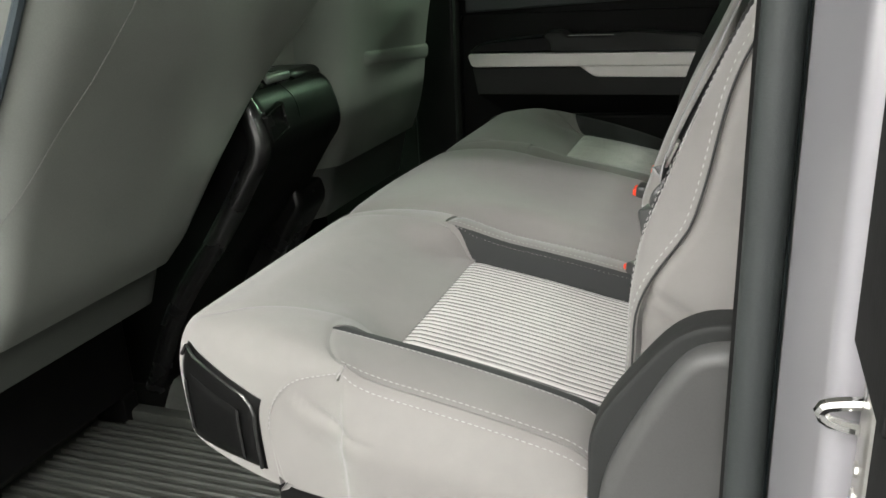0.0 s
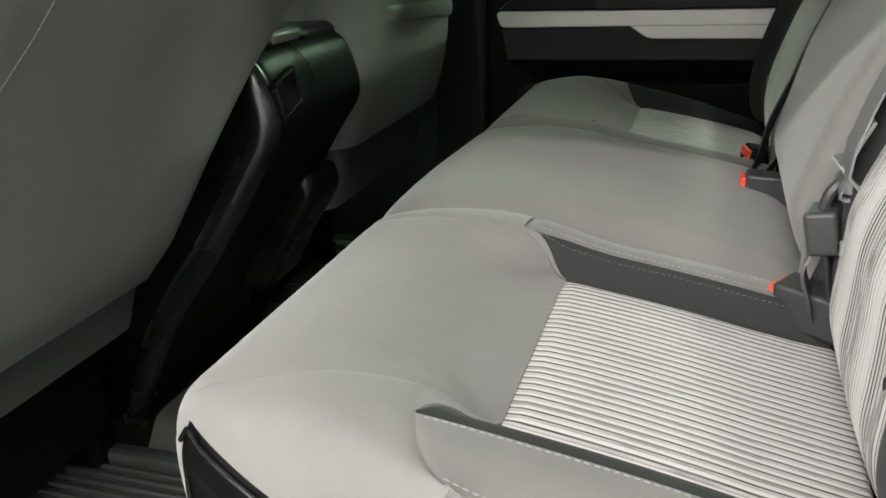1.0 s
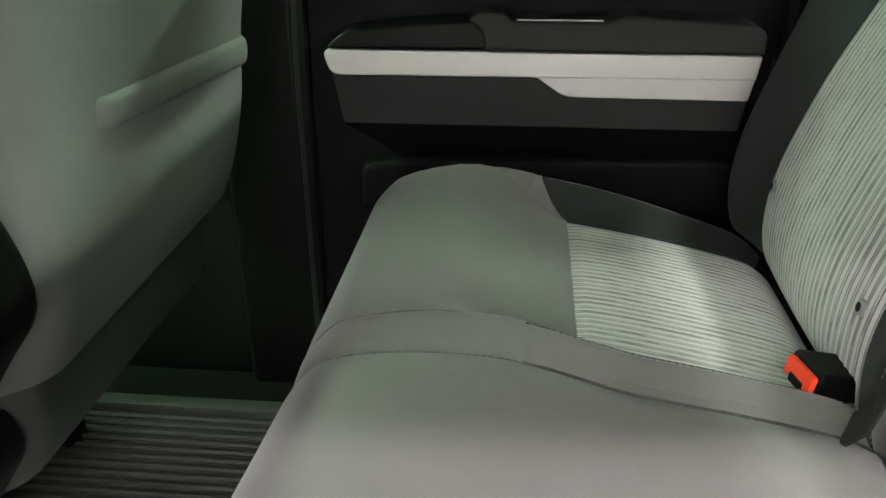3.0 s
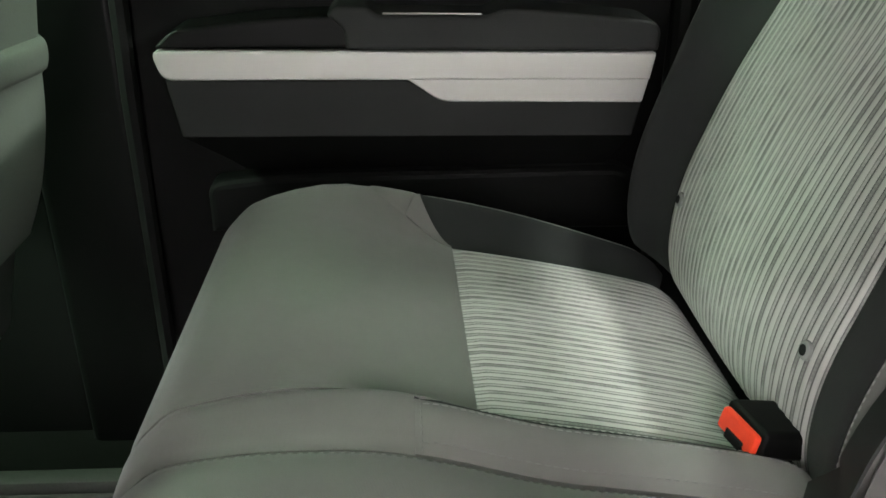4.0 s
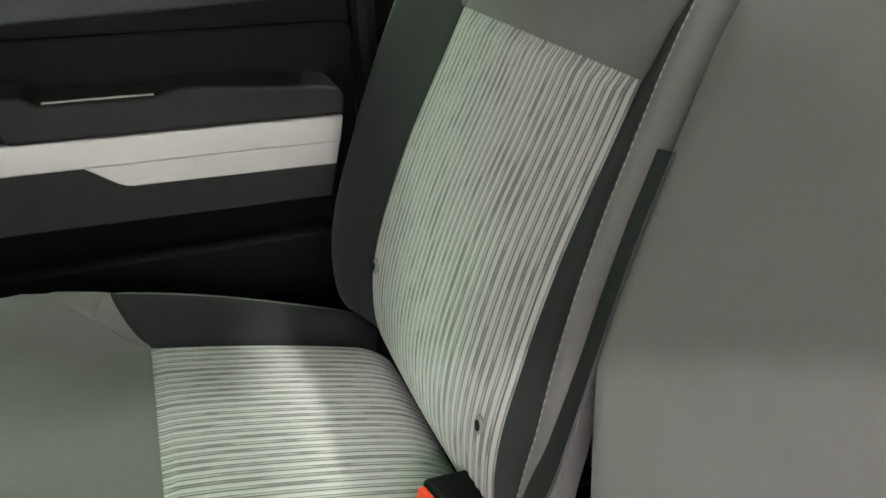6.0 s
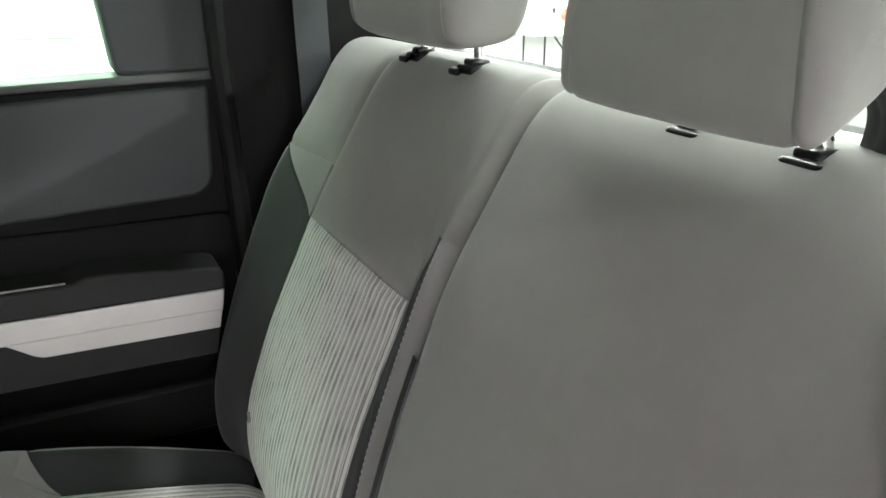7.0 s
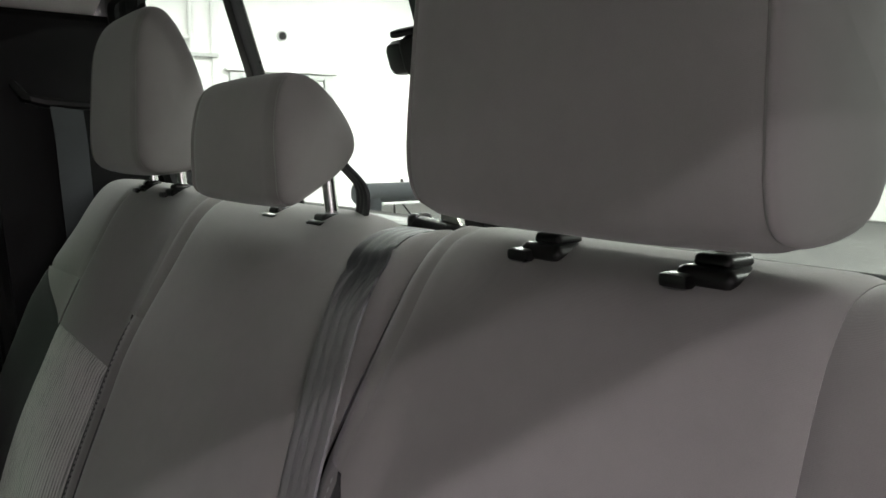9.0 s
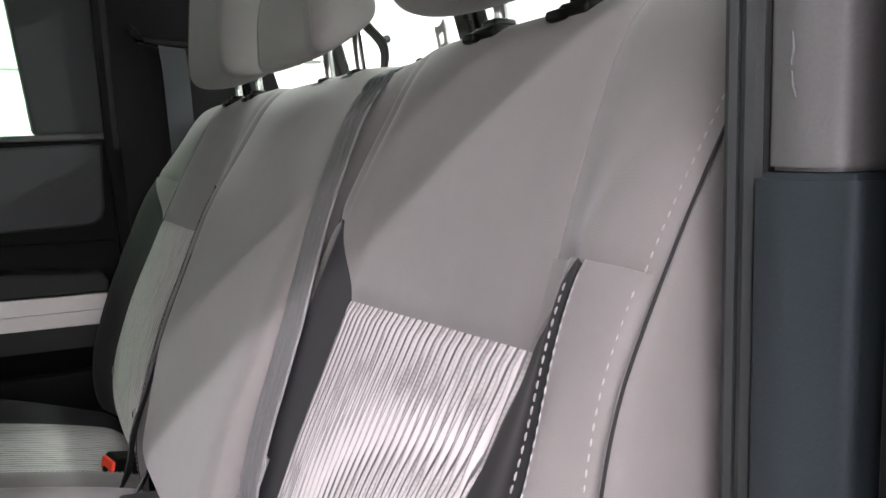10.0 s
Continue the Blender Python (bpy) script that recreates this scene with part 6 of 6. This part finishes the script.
bm = bmesh.new()
shell = [tuple(p) for p in CP] + [(-1.1, 0.02)]
loops = []
for d, y in ((0.020, -0.122), (0.008, -0.117), (0.002, -0.109), (0.0, -0.098), (0.0, 0.141), (0.002, 0.152), (0.008, 0.160), (0.020, 0.165)):
    loops.append([bm.verts.new((x, y, z)) for x, z in inset(shell, d)])
for a, b in zip(loops, loops[1:]):
    for k in range(len(shell)):
        bm.faces.new((a[k], a[(k + 1) % len(shell)], b[(k + 1) % len(shell)], b[k]))
bm.faces.new(loops[0])
bm.faces.new(loops[-1][::-1])
wpart("rear_shell", bm, BLACKPL, console)
wpart("side_rib", tube(spline([(-0.712, -0.122, 0.03), (-0.630, -0.122, 0.20), (-0.516, -0.120, 0.352), (-0.450, -0.117, 0.448), (-0.415, -0.115, 0.508), (-0.424, -0.113, 0.565), (-0.45, -0.112, 0.598)], 40), 0.020, 16), CONSOLEGLOSS, console)
wpart("lower_flare", poly_prism(rounded([(-0.66, 0.17), (-0.575, 0.17), (-0.515, 0.27), (-0.464, 0.345), (-0.474, 0.384), (-0.66, 0.384)], [0, 0.02, 0.05, 0.02, 0.012, 0]), 0.09, 0.192, 0.016, 4), SHINYBLACK, console)
wpart("lid", rbox((-0.95, -0.115, 0.590), (-0.428, 0.160, 0.620), 0.014, 4), SHINYBLACK, console, "satin black lid")
wpart("lid_catch", rbox((-0.446, -0.050, 0.607), (-0.424, 0.030, 0.6225), 0.005, 3), BUCKLESTEEL, console, "bright metal catch")
SOCK = pose(-0.400, -0.080, 0.550, 14, 0, 0) @ Matrix.Diagonal((1, 1.12, 1.02, 1))
bm = rbox((-0.007, -0.027, 0.019), (0.007, 0.027, 0.025), 0.002, 1, m=SOCK)
rbox((-0.007, -0.027, -0.025), (0.007, 0.027, -0.020), 0.002, 1, m=SOCK, bm=bm)
rbox((-0.007, -0.027, -0.021), (0.007, -0.022, 0.020), 0.002, 1, m=SOCK, bm=bm)
rbox((-0.007, 0.022, -0.021), (0.007, 0.027, 0.020), 0.002, 1, m=SOCK, bm=bm)
bezel = wpart("socket_bezel", bm, SHINYBLACK, console)
wpart("socket_flap", rbox((-0.007, -0.022, -0.020), (0.003, 0.022, 0.019), 0.003, 2, m=SOCK), SHINYBLACK, bezel, "glossy socket flap")
wpart("panel_seam", tube(spline([(-0.428, -0.010, 0.606), (-0.401, -0.004, 0.575), (-0.402, 0.002, 0.52), (-0.445, 0.008, 0.468)], 14), 0.0012, 6), BLACKPL, console)

# ---- floor mats and carpet hump ----
def floor_mat(label, x0, x1, y0, y1):
    t = thing("floor_mat", label, "floor mat", ((x0 + x1) / 2, (y0 + y1) / 2, 0.0), "floor mats")
    wpart("mat_base", rbox((x0, y0, 0.0), (x1, y1, 0.008), 0.004, 2), MATRUBBER, t)
    bm = bmesh.new()
    y = y0 + 0.045
    while y < y1 - 0.04:
        r = rbox((x0 + 0.045, y, 0.004), (x1 - 0.03, y + 0.0085, 0.0155), 0.003, 1, bm=bm)
        y += 0.0185
    tagged(wpart("ribs", bm, MATRUBBER, t, "raised rubber ribs"), kind="stuff")
    bm = rbox((x0, y0, 0.0), (x0 + 0.03, y1, 0.03), 0.008, 2)
    rbox((x0 + 0.025, y0, 0.0), (x1, y0 + 0.03, 0.03), 0.008, 2, bm=bm)
    rbox((x0 + 0.025, y1 - 0.03, 0.0), (x1, y1, 0.03), 0.008, 2, bm=bm)
    wpart("rim", bm, MATRUBBER, t)
    return t


floor_mat("ribbed black rubber mat in the rear footwell by the open doorway", -0.80, -0.155, -0.64, -0.18)
floor_mat("ribbed black rubber mat in the rear footwell by the closed door", -0.80, -0.155, 0.30, 0.70)


def hump(u, v):
    y = lerp(-0.155, 0.16, v)
    return Vector((lerp(-1.6, -0.15, u), y, 0.002 + 0.045 * math.sin(math.pi * v) ** 0.6))


tunnel = thing("floor_tunnel", "carpeted hump between the rear footwells", "floor hump", (-0.5, 0, 0), "", "structure")
sheet("carpet", hump, 20, 16, CARPET, tunnel, thick=0.0, sink=0.0, flip=False)


def hump_mat(u, v):
    x, y = lerp(-0.645, -0.16, u), lerp(-0.20, 0.325, v)
    edge = min(y + 0.20, 0.325 - y)
    rim = 0.006 * (1 - smooth01(0.0, 0.02, x + 0.645))
    return Vector((x, y, 0.012 + 0.050 * smooth01(0.0, 0.055, edge) + rim))


cover = thing("floor_mat", "smooth dark rubber mat over the floor hump", "floor mat", (-0.40, 0.06, 0.01), "floor mats")
sheet("mat_sheet", hump_mat, 24, 40, MATRUBBER, cover, thick=0.006, sink=0.0)
